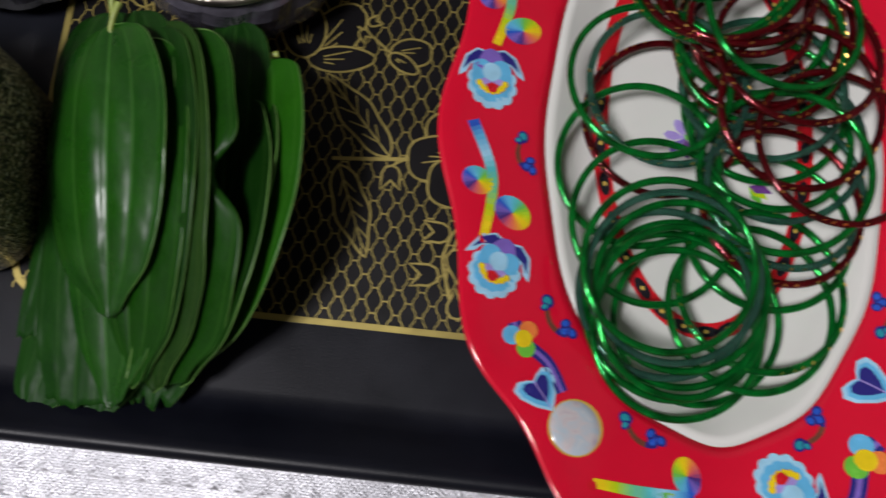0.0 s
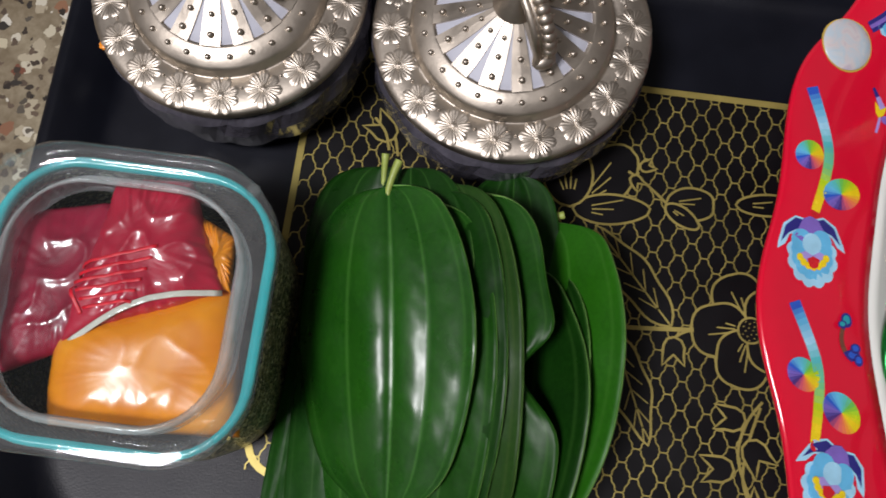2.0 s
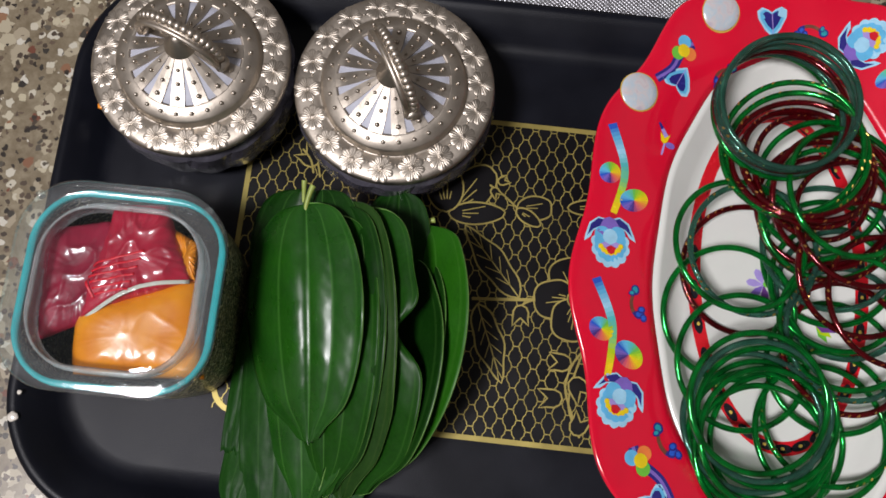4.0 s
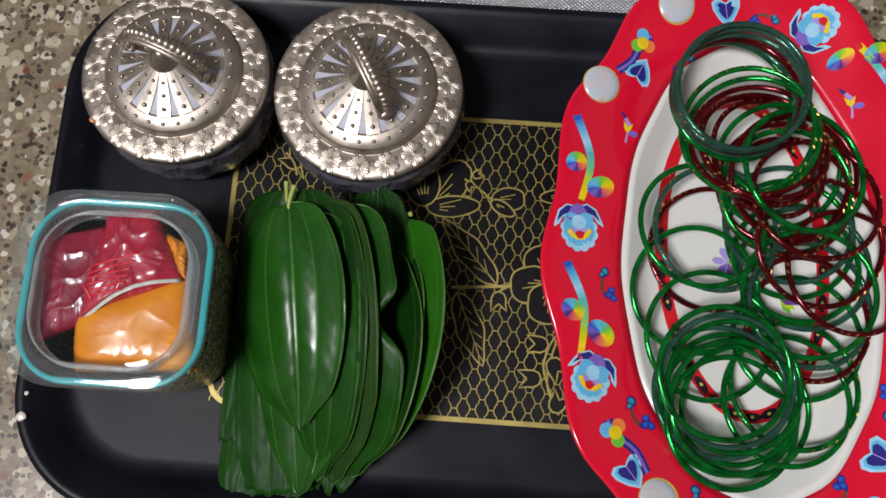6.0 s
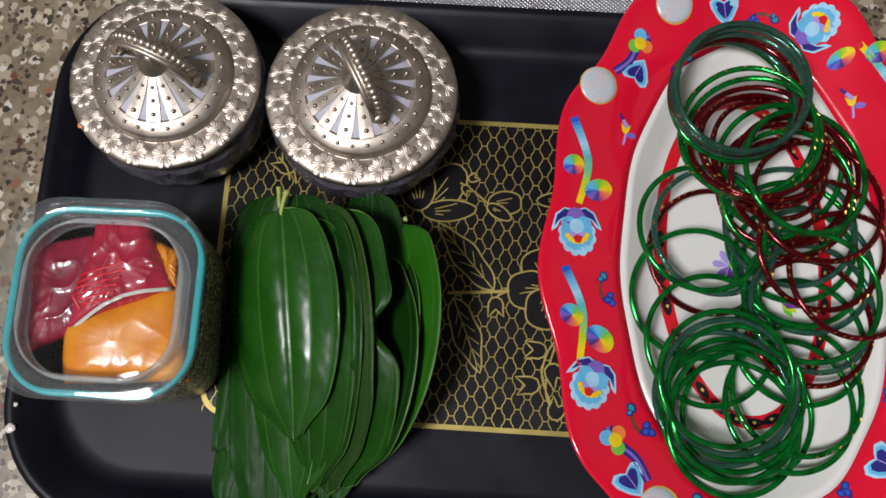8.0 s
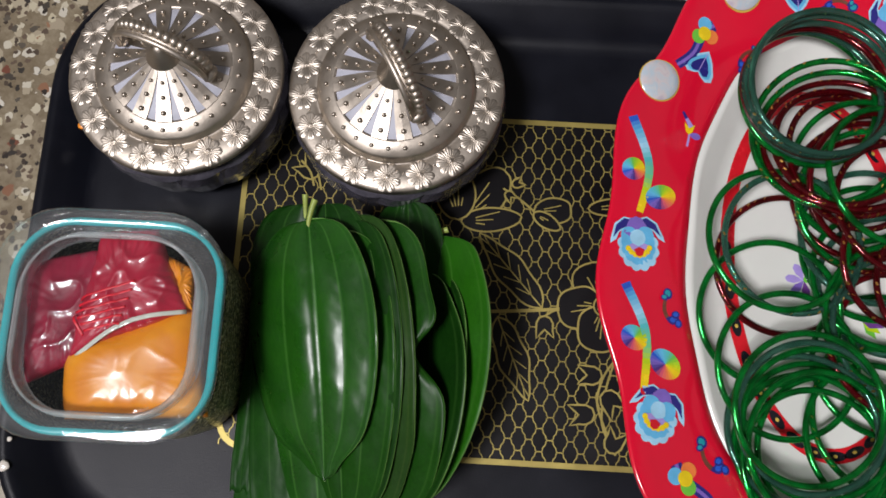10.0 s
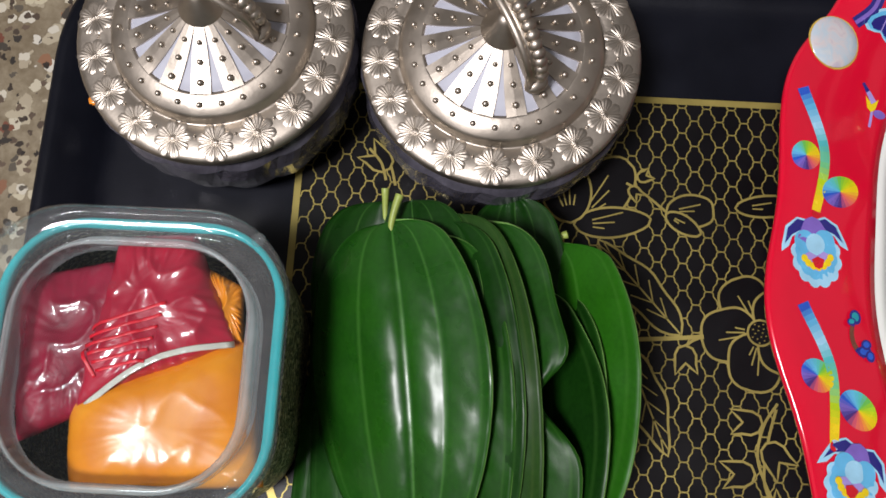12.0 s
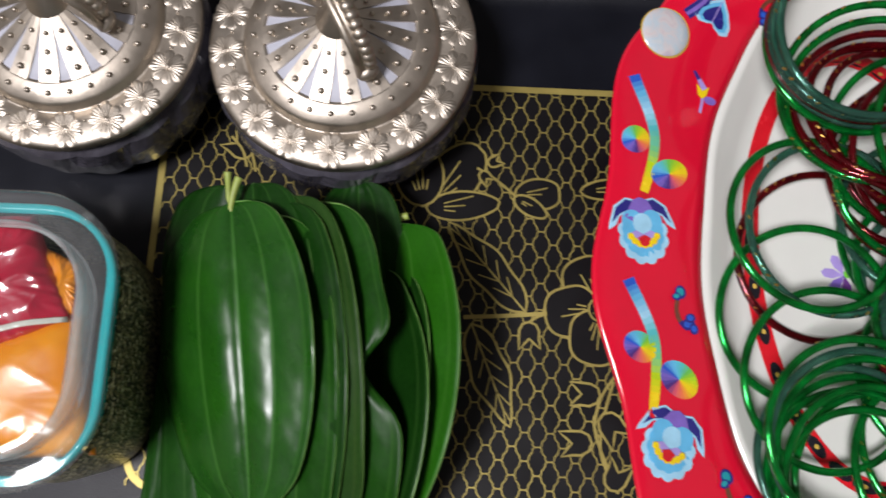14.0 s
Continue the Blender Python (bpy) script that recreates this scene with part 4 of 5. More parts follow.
    if stalk:
        b2 = bmesh.new()
        a = radians(180 + stalk_turn)
        pts = [(0.006, 0, -0.0003), (0.0015, 0, 0.0006), (stalk * 0.5 * math.cos(a), stalk * 0.5 * math.sin(a), 0.0016), (stalk * math.cos(a), stalk * math.sin(a), 0.0018)]
        path = spline(pts, 5)
        add_tube(b2, path, [0.0007 + 0.0006 * k / (len(path) - 1) for k in range(len(path))], 8)
        part("stalk", b2, STALK, t, "pale green stalk")
    return t


L_FAN = "glossy green betel leaf in the fanned stack"
L_LOW = "green betel leaf, low in the stack beside the box"
L_TORN = "dull green betel leaf with torn wet tip, low in the stack"
leaf((-0.0625, 0.1389, 0.0230), (-0.0808, 0.027, 0.0100), 0.004, 0.0262, LEAF_BRIGHT, "bright green betel leaf, lowest of the stack", bow=0.03, peak=0.42, slope_r=1.02, slope_l=0.9, arch=0.004, stalk=0.007, stalk_turn=-62, seed=2, notch=0.07)
leaf((-0.072, 0.1524, 0.0250), (-0.0744, 0.0354, 0.0120), 0.017, 0.015, LEAF_DARK_SHADED, L_FAN, bow=0.02, peak=0.28, slope_r=0.2, slope_l=0.5, arch=0.004, seed=21)
leaf((-0.0665, 0.1254, 0.0120), (-0.077, 0.0304, 0.0090), 0.003, 0.0191, LEAF_DARK_SHADED, L_FAN, bow=0.02, peak=0.36, slope_r=1.55, slope_l=0.9, arch=0.006, seed=3)
leaf((-0.0723, 0.1259, 0.0120), (-0.0828, 0.0241, 0.0090), 0.003, 0.0241, LEAF_DARK_SHADED, L_FAN, bow=0.03, peak=0.46, slope_r=1.35, slope_l=0.9, arch=0.006, dents=((0.12, -0.0008, 0.08),), seed=31)
leaf((-0.0809, 0.1401, 0.0430), (-0.0861, 0.0242, 0.0150), 0.018, 0.0236, LEAF_MID_SHADED, L_FAN, bow=0.03, peak=0.55, slope_r=0.5, slope_l=0.6, arch=0.01, dents=((0.2, -0.0018, 0.08), (0.4, -0.011, 0.08)), seed=4, curl_r=0.004)
leaf((-0.0909, 0.1426, 0.0430), (-0.0888, 0.0219, 0.0160), 0.018, 0.021, LEAF_BROWN, "aged brownish betel leaf in the fanned stack", bow=0.01, peak=0.45, slope_r=0.55, slope_l=0.7, arch=0.01, dents=((0.68, 0.0008, 0.08),), seed=5)
leaf((-0.0938, 0.1407, 0.0425), (-0.0941, 0.0233, 0.0170), 0.018, 0.0206, LEAF_DARK_SHADED, L_FAN, bow=0.01, peak=0.42, slope_r=0.55, slope_l=0.7, arch=0.0095, seed=6)
leaf((-0.0977, 0.1363, 0.0415), (-0.0954, 0.0228, 0.0180), 0.018, 0.0219, LEAF_MID_SHADED, L_FAN, bow=0.0, peak=0.4, slope_r=0.5, slope_l=0.7, arch=0.0085, seed=7)
leaf((-0.1032, 0.1481, 0.0385), (-0.0975, 0.0261, 0.0185), 0.018, 0.0184, LEAF_DARK_SHADED, L_FAN, bow=0.01, peak=0.3, slope_r=0.5, slope_l=0.7, arch=0.008, seed=8)
leaf((-0.1109, 0.1483, 0.0370), (-0.1137, 0.0446, 0.0180), 0.023, 0.014, LEAF_DARK_SHADED, L_FAN, bow=0.0, peak=0.24, slope_r=0.3, slope_l=0.5, arch=0.002, seed=14, stalk=0.0035, stalk_turn=0)
leaf((-0.1201, 0.0911, 0.0190), (-0.1365, 0.0107, 0.0040), 0.014, 0.018, LEAF_LOW, L_LOW, bow=0.05, peak=0.5, slope_r=0.1, slope_l=0.3, arch=0.0, seed=11, swell=0.0003, ruck=0.0004)
leaf((-0.1069, 0.0914, 0.0200), (-0.1126, 0.009, 0.0045), 0.017, 0.017, LEAF_LOW, L_LOW, bow=0.03, peak=0.45, slope_r=0.1, slope_l=0.3, arch=0.0, seed=12, swell=0.0003, ruck=0.0004)
leaf((-0.0959, 0.085, 0.0230), (-0.0928, 0.0137, 0.0060), 0.016, 0.016, LEAF_LOW, L_TORN, bow=0.03, peak=0.55, slope_r=0.2, slope_l=0.3, arch=0.0, cut=0.93, seed=13, swell=0.0003, ruck=0.0007)
leaf((-0.1243, 0.1284, 0.0180), (-0.1371, 0.0063, 0.0020), 0.0085, 0.02, LEAF_LOW, L_TORN, bow=-0.01, peak=0.5, slope_r=0.2, slope_l=0.3, arch=0.001, cut=0.73, seed=16, swell=0.0003, ruck=0.0006)
leaf((-0.1205, 0.1142, 0.0230), (-0.1161, -0.01, 0.0040), 0.016, 0.018, LEAF_LOW, L_TORN, bow=0.0, peak=0.5, slope_r=0.2, slope_l=0.3, arch=0.002, cut=0.78, seed=17, swell=0.0003, ruck=0.0006)
leaf((-0.113, 0.1323, 0.0350), (-0.1045, 0.0158, 0.0120), 0.024, 0.0215, LEAF_TOP, L_LOW, bow=0.01, peak=0.48, slope_r=0.42, slope_l=0.8, arch=0.0065, seed=18, swell=0.0003)
leaf((-0.109, 0.1408, 0.0415), (-0.1019, 0.0441, 0.0290), 0.03, 0.0224, LEAF_TOP, "large glossy betel leaf with pale stalk, topmost", bow=0.022, peak=0.42, slope_r=0.50, slope_l=0.80, arch=0.0085, seed=15, stalk=0.008, stalk_turn=-24, swell=0.0017)


# ---- platter ----
PLATE_AT = (0.0985, 0.1170)
plate = thing("platter", pose(PLATE_AT[0], PLATE_AT[1], 0), "wavy oval red platter with white well and painted flowers", "platter")


def oval(a, b, th, amp=0.0):
    c, s = math.cos(th), math.sin(th)
    r = 1 / math.sqrt((c / a) ** 2 + (s / b) ** 2)
    return r * (1 + amp * math.cos(12 * math.atan2(s / b, c / a)))


def plate_rings(th):
    """Radius and height from the middle to the edge, in the direction th."""
    # the well is a little longer on its far side
    long = 0.1065 + 0.0035 * math.sin(th)
    foot, floor_r = oval(0.042, long * 0.80, th), oval(0.048, long * 0.89, th, 0.003)
    inner, outer = oval(0.0588, long, th, 0.007), oval(0.0945, 0.1450, th, 0.024)
    swell = 0.0012 * math.cos(12 * math.atan2(math.sin(th) / 0.145, math.cos(th) / 0.0945))
    mid = inner + (outer - inner) * 0.5
    return [(0.0, 0.0060), (foot, 0.0060), (floor_r, 0.0085), (inner - 0.004, 0.0165), (inner, 0.0180), (inner + 0.004, 0.0192), (mid, 0.0235), (outer - 0.008, 0.0272 + swell * 0.5), (outer - 0.0012, 0.0287 + swell), (outer, 0.0288 + swell)]


def plate_z(x, y):
    th, r = math.atan2(y, x), math.hypot(x, y)
    rings = plate_rings(th)
    for (r0, z0), (r1, z1) in zip(rings, rings[1:]):
        if r <= r1:
            return z0 + (z1 - z0) * (r - r0) / max(1e-6, r1 - r0)
    return rings[-1][1]


def plate_sheet(first, last, seg=288, edge=False):
    bm = bmesh.new()
    top, low = [], []
    for k in range(first, last + 1):
        ring, under = [], []
        for i in range(seg):
            th = 2 * math.pi * i / seg
            r, z = plate_rings(th)[k]
            ring.append(bm.verts.new((r * math.cos(th), r * math.sin(th), z)))
            under.append(bm.verts.new((r * math.cos(th), r * math.sin(th), max(0.0006, z - 0.0030))))
        top.append(ring)
        low.append(under)
    if edge:
        lip = [bm.verts.new((v.co.x * 1.004, v.co.y * 1.003, v.co.z - 0.0012)) for v in top[-1]]
        top.append(lip)
    for i in range(seg):
        j = (i + 1) % seg
        for stack, flip in ((top, False), (low, True)):
            for lo, hi in zip(stack, stack[1:]):
                q = (lo[i], lo[j], hi[j], hi[i])
                bm.faces.new(q[::-1] if not flip else q)
        bm.faces.new((top[-1][i], top[-1][j], low[-1][j], low[-1][i]))
    if first == 1:
        bm.faces.new(top[0])
        bm.faces.new(low[0][::-1])
    else:
        for i in range(seg):
            j = (i + 1) % seg
            bm.faces.new((top[0][i], low[0][i], low[0][j], top[0][j]))
    bmesh.ops.recalc_face_normals(bm, faces=bm.faces)
    return bm


part("well", plate_sheet(1, 4), WHITE_GLAZE, plate, "glossy white well")
rim = part("rim", plate_sheet(4, 9, edge=True), RED_GLAZE, plate, "glossy red wavy rim")


class Decal:
    """A painted motif laid on the plate: flat polygons in several colours."""

    def __init__(self, at, turn=0.0, size=1.0):
        self.c = (at[0] - PLATE_AT[0], at[1] - PLATE_AT[1])
        self.k, self.s = size * math.cos(radians(turn)), size * math.sin(radians(turn))
        self.polys, self.level = [], 0

    def at(self, u, v):
        return self.c[0] + u * self.k - v * self.s, self.c[1] + u * self.s + v * self.k

    def poly(self, pts, hue):
        self.level += 1
        self.polys.append(([self.at(u, v) for u, v in pts], hue, 0.00025 + 0.00006 * self.level))
        return self

    def disc(self, u, v, r, hue, rv=None, n=16):
        return self.poly([(u + r * math.cos(2 * math.pi * i / n), v + (rv or r) * math.sin(2 * math.pi * i / n)) for i in range(n)], hue)

    def fan(self, u, v, ru, rv, hues, tilt=0.0):
        n = len(hues)
        ct, st = math.cos(radians(tilt)), math.sin(radians(tilt))
        self.level += 1
        lv = self.level
        for k, h in enumerate(hues):
            arc = [(ru * math.cos(2 * math.pi * (k + q / 3) / n), rv * math.sin(2 * math.pi * (k + q / 3) / n)) for q in range(4)]
            pts = [(u, v)] + [(u + p * ct - q * st, v + p * st + q * ct) for p, q in arc]
            self.polys.append(([self.at(*p) for p in pts], h, 0.00025 + 0.00006 * lv))
        return self

    def strip(self, pts, w0, w1, hues):
        path = [(p.x, p.y) for p in spline([(*p, 0) for p in pts], 12)]
        n = len(path)
        self.level += 1
        sides = []
        for i in range(n):
            a, b = path[max(0, i - 1)], path[min(n - 1, i + 1)]
            d = math.hypot(b[0] - a[0], b[1] - a[1]) or 1
            w = (w0 + (w1 - w0) * i / (n - 1)) / 2 / d
            nx, ny = -(b[1] - a[1]) * w, (b[0] - a[0]) * w
            sides.append(((path[i][0] + nx, path[i][1] + ny), (path[i][0] - nx, path[i][1] - ny)))
        for i in range(n - 1):
            h = hues[min(len(hues) - 1, int(len(hues) * i / (n - 1)))]
            q = [sides[i][0], sides[i][1], sides[i + 1][1], sides[i + 1][0]]
            self.polys.append(([self.at(*p) for p in q], h, 0.00025 + 0.00006 * self.level))
        return self

    def make(self, name, label=""):
        hues = sorted({h for _, h, _ in self.polys})
        bm = bmesh.new()
        for pts, h, lift in self.polys:
            vs = [bm.verts.new((x, y, plate_z(x, y) + lift)) for x, y in pts]
            f = bm.faces.new(vs)
            f.material_index = hues.index(h)
            if len(vs) > 4:
                mx, my = sum(p[0] for p in pts) / len(pts), sum(p[1] for p in pts) / len(pts)
                ext = max(math.hypot(p[0] - mx, p[1] - my) for p in pts)
                if ext > 0.004:
                    r = bmesh.ops.poke(bm, faces=[f])
                    for v in r["verts"]:
                        v.co.z = plate_z(v.co.x, v.co.y) + lift
        bmesh.ops.remove_doubles(bm, verts=bm.verts, dist=1e-7)
        bm.normal_update()
        for f in bm.faces:
            if f.normal.z < 0:
                f.normal_flip()
        return part(name, bm, [HUE[h] for h in hues], plate, label, smooth=False)


def scallop(u, v, ru, rv, lobes, depth, a0=0.0, a1=360.0, n=48):
    out = []
    for i in range(n + 1):
        a = radians(a0 + (a1 - a0) * i / n)
        k = 1 + depth * abs(math.sin(lobes * a / 2))
        out.append((u + ru * k * math.cos(a), v + rv * k * math.sin(a)))
    return out




def lotus(at, turn, size):
    d = Decal(at, turn, size)
    # two dark sepals sweep out at the top, a scalloped bell hangs below
    for sx in (-1, 1):
        d.poly([(sx * q[0], q[1]) for q in ((0.5, 5.6), (3.0, 6.2), (5.6, 4.6), (7.0, 1.0), (7.3, -0.4), (5.6, 0.6), (4.6, 2.4), (2.2, 3.4))], "pale")
        d.poly([(sx * q[0], q[1]) for q in ((0.6, 5.2), (3.0, 5.8), (5.2, 4.2), (6.4, 1.0), (4.6, 2.8), (2.3, 3.8))], "navy")
    d.poly(scallop(0, -1.6, 5.0, 5.4, 12, 0.12), "pale")
    d.poly(scallop(0, -1.2, 4.3, 4.5, 12, 0.08), "sky")
    d.poly([(-3.6, 2.2), (-1.6, 5.6), (0, 6.2), (1.6, 5.6), (3.6, 2.2), (1.8, 1.0), (0, 1.6), (-1.8, 1.0)], "violet")
    d.disc(-2.1, 1.3, 2.3, "sky").disc(2.1, 1.3, 2.3, "sky").disc(0, 0.8, 2.1, "pale")
    d.poly([(-3.3, -1.4), (-1.6, -0.6), (0, -1.4), (1.6, -0.6), (3.3, -1.4), (2.2, -3.6), (0, -4.4), (-2.2, -3.6)], "lilac")
    for k in range(7):
        a = radians(205 + k * 130 / 6)
        d.disc(3.1 * math.cos(a), -0.6 + 3.0 * math.sin(a), 0.75, "yellow", n=10)
    d.poly([(-1.4, -2.2), (0, -1.6), (1.4, -2.2), (0.9, -3.6), (0, -4.0), (-0.9, -3.6)], "crimson")
    d.make("flower_motif", "blue lotus painted motif")


def sprout(p0, p1, p2, d1, d2, size=1.0):
    """A curved blue to yellow stem with two rainbow leaves."""
    rel = [(p[0] - p0[0], p[1] - p0[1]) for p in (p0, p1, p2)]
    d = Decal(p0)
    d.strip(rel, 0.0042, 0.0030, STEM_RUN)
    d.make("sprout_stem", "blue to yellow painted stem")
    for at, ru, rv, tilt in (d1, d2):
        Decal(at).fan(0, 0, ru, rv, WHEEL, tilt).make("sprout_leaf", "rainbow painted leaf")
    Decal((p2[0], p2[1] - 0.0008)).disc(0, 0, 0.0016, "crimson").make("sprout_bud")


def pearl(at, r):
    d = Decal(at)
    d.disc(0, 0, r, "gold", n=28)
    ob = d.make("pearl_edge")
    bm = lathe([(r * 0.96, 0.0), (r * 0.90, 0.0004), (r * 0.6, 0.0007), (0.0, 0.0009)], 36)
    p = part("pearl_motif", bm, PEARL, plate, "pale pearly round motif")
    x, y = at[0] - PLATE_AT[0], at[1] - PLATE_AT[1]
    gx = (plate_z(x + 0.003, y) - plate_z(x - 0.003, y)) / 0.006
    gy = (plate_z(x, y + 0.003) - plate_z(x, y - 0.003)) / 0.006
    nrm = Vector((-gx, -gy, 1)).normalized()
    p.matrix_basis = Matrix.Translation((x, y, plate_z(x, y) + 0.0004)) @ nrm.to_track_quat("Z", "Y").to_matrix().to_4x4()


def pearl_material():
    m, nt, bsdf = nodes_of("pearl_glaze")
    put(bsdf, rough=0.2, coat=0.6, coat_rough=0.05)
    vec = coords(nt)
    col = ramp(nt, noise_tex(nt, vec, 160, 3, 0.5, 0.8), [(0.25, (0.40, 0.34, 0.46)), (0.42, (0.60, 0.54, 0.54)), (0.58, (0.46, 0.55, 0.62)), (0.78, (0.70, 0.63, 0.58))])
    nt.links.new(col, bsdf.inputs["Base Color"])
    bump(nt, bsdf, noise_tex(nt, vec, 200, 2), 0.08, 0.0006)
    return m


PEARL = pearl_material()


def heart(at, turn, size):
    d = Decal(at, turn, size)
    shape = [(0, -5.2), (-2.6, -2.6), (-4.6, 0.6), (-4.9, 2.8), (-3.2, 3.9), (-1.2, 3.2), (0, 2.4), (1.2, 3.2), (3.2, 3.9), (4.9, 2.8), (4.6, 0.6), (2.6, -2.6)]
    d.poly(shape, "pale").poly([(u * 0.82, v * 0.82) for u, v in shape], "sky").poly([(u * 0.62, v * 0.62 + 0.3) for u, v in shape], "navy")
    d.strip([(0, -4.4), (0.1, -1), (0, 2.2)], 0.25, 0.25, ["lilac"])
    d.make("heart_motif", "blue heart painted motif")


def posy(at, turn, size, tail):
    """Four bright blobs on a purple stem."""
    d = Decal(at, turn, size)
    line = [(-2.8, 3.8), (0, 0), (0.6 * tail, -0.30 * tail), (tail, -0.78 * tail)]
    d.strip(line, 3.6, 3.0, ["navy"]).strip(line, 1.2, 1.0, ["violet"])
    d.make("posy_stem", "dark blue painted stem")
    for k, (u, v, r, hue) in enumerate(((-2.6, 0.4, 2.5, "sky"), (1.2, 2.8, 2.4, "orange"), (1.6, -1.9, 2.4, "green"), (0.4, 0.3, 2.3, "yellow"))):
        p = Decal(at, turn, size)
        p.level = 3 + k
        p.disc(u, v, r, hue).make("posy_petal", "bright round painted petal")


def sprig(at, turn, size, hue="blue"):
    d = Decal(at, turn, size)
    d.strip([(0.9, -5.6), (-1.0, -3.4), (-1.5, -0.5), (-0.6, 2.4), (1.0, 4.2)], 1.5, 1.1, ["navy", "brown", "brown", "navy"])
    d.make("sprig_stem", "thin dark painted stem")
    for k, (u, v, ru, rv) in enumerate(((1.0, -4.4, 2.1, 1.5), (2.0, -2.8, 1.5, 1.3), (2.3, -5.8, 1.3, 1.5), (0.6, 4.4, 1.6, 1.9), (-0.8, 3.4, 1.3, 1.0))):
        p = Decal(at, turn, size)
        p.level = 2 + 2 * k
        p.disc(u, v, ru, "navy", rv).disc(u, v + 0.1, ru * 0.62, hue if u > 0.7 else "teal", rv * 0.62)
        p.make("sprig_leaf", "small dark blue painted leaf")


def bloom(at, turn, size):
    d = Decal(at, turn, size)
    d.strip([(0, -5), (0.3, -1), (0, 1)], 0.8, 0.8, ["lilac"])
    d.poly([(-2, 3.2), (-1.2, 0.2), (0, -0.8), (1.2, 0.2), (2, 3.2), (0.8, 2.2), (0, 3.4), (-0.8, 2.2)], "yellow")
    d.strip([(0.6, 2), (-1.5, 4.5), (-3.2, 6.5)], 1.8, 0.8, ["lilac", "navy"])
    d.disc(2.6, -0.8, 1.9, "violet", 1.2)
    d.make("bloom_motif", "small yellow bud painted motif")


# motifs round the rim
lotus((0.0194, 0.1361), 4, 0.00160)
lotus((0.0237, 0.0689), -22, 0.00160)
lotus((0.1330, 0.2333), 128, 0.00160)
lotus((0.1186, 0.0004), -150, 0.00165)
sprout((0.0191, 0.1874), (0.0256, 0.1675), (0.0207, 0.1480), ((0.0188, 0.1656), 0.0050, 0.0046, 20), ((0.0301, 0.1549), 0.0066, 0.0050, 15))
sprout((0.0135, 0.1192), (0.0210, 0.0997), (0.0188, 0.0781), ((0.0160, 0.0977), 0.0056, 0.0048, -30), ((0.0283, 0.0877), 0.0068, 0.0054, -40))
sprout((0.1658, 0.2027), (0.1590, 0.2140), (0.1520, 0.2239), ((0.1604, 0.2196), 0.0066, 0.0048, 30), ((0.1444, 0.2181), 0.0066, 0.0040, 35))
sprout((0.0886, -0.0033), (0.0719, -0.0019), (0.0560, 0.0003), ((0.0867, 0.0035), 0.0062, 0.0046, 100), ((0.0790, -0.0063), 0.0060, 0.0046, 10))
pearl((0.0310, 0.2034), 0.0088)
pearl((0.0678, 0.2437), 0.0088)
pearl((0.0505, 0.0170), 0.0092)
posy((0.0510, 0.2253), -91, 0.00125, 12)
posy((0.0324, 0.0445), -12, 0.00130, 13)
posy((0.1421, 0.0119), -80, 0.00150, 13)
heart((0.0499, 0.2115), 150, 0.00140)
heart((0.0386, 0.0282), 35, 0.00150)
heart((0.0924, 0.2429), 8, 0.00145)
heart((0.1466, 0.0355), 60, 0.00165)
sprig((0.0312, 0.1103), 8, 0.00120)
sprig((0.0432, 0.0528), 30, 0.00130)
sprig((0.0713, 0.2176), -50, 0.00110)
sprig((0.1107, 0.2391), -100, 0.00110)
sprig((0.0712, 0.0167), 50, 0.00130)
sprig((0.1276, 0.0189), 140, 0.00125)
sprig((0.1534, 0.0581), 170, 0.00120)
bloom((0.0436, 0.1831), -10, 0.00120)
bloom((0.1483, 0.1963), 5, 0.00125)


def well_print():
    """The red band with dark studs, and a small purple flower, on the well's floor."""
    d = Decal((PLATE_AT[0] - 0.0005, PLATE_AT[1] + 0.011))
    n = 72
    for i in range(n):
        a0, a1 = 2 * math.pi * i / n, 2 * math.pi * (i + 1) / n
        q = [(0.0405 * math.cos(a0), 0.0785 * math.sin(a0)), (0.0405 * math.cos(a1), 0.0785 * math.sin(a1)), (0.0345 * math.cos(a1), 0.0725 * math.sin(a1)), (0.0345 * math.cos(a0), 0.0725 * math.sin(a0))]
        d.polys.append(([d.at(*p) for p in q], "crimson", 0.0003))
    for i in range(30):
        a = 2 * math.pi * (i + 0.5) / 30
        x, y = 0.0375 * math.cos(a), 0.0755 * math.sin(a)
        t = math.atan2(0.0755 * math.cos(a), -0.0375 * math.sin(a))
        for hue, ru, rv, lift in (("black", 0.0045, 0.0020, 0.0004), ("gold", 0.0009, 0.0007, 0.0005)):
            q = [(x + ru * math.cos(k * math.pi / 6) * math.cos(t) - rv * math.sin(k * math.pi / 6) * math.sin(t), y + ru * math.cos(k * math.pi / 6) * math.sin(t) + rv * math.sin(k * math.pi / 6) * math.cos(t)) for k in range(12)]
            d.polys.append(([d.at(*p) for p in q], hue, lift))
    d.make("red_band", "red band with dark studs printed in the well")
    f = Decal((0.0916, 0.1235), 20, 0.0012)
    for k, (deg, hue) in enumerate(((95, "lilac"), (150, "lilac"), (205, "violet"), (255, "plum"))):
        a = radians(deg)
        f.poly([(0, 0)] + [(6.0 * math.cos(a + q) * s, 6.0 * math.sin(a + q) * s) for q, s in ((-0.4, 0.6), (-0.22, 0.95), (0, 1.1), (0.22, 0.95), (0.4, 0.6))], hue)
    f.disc(1, 0, 1.2, "green")
    f.make("purple_flower", "purple flower printed in the well")
    g = Decal((0.1142, 0.1063), -40, 0.0012)
    for k in range(3):
        g.poly([(0, 0), (3, 1.4 + k), (7, 2.5 * k - 2), (3, k - 2.4)], ("green", "lime", "plum")[k])
    g.make("green_leaves", "green leaves printed in the well")


well_print()


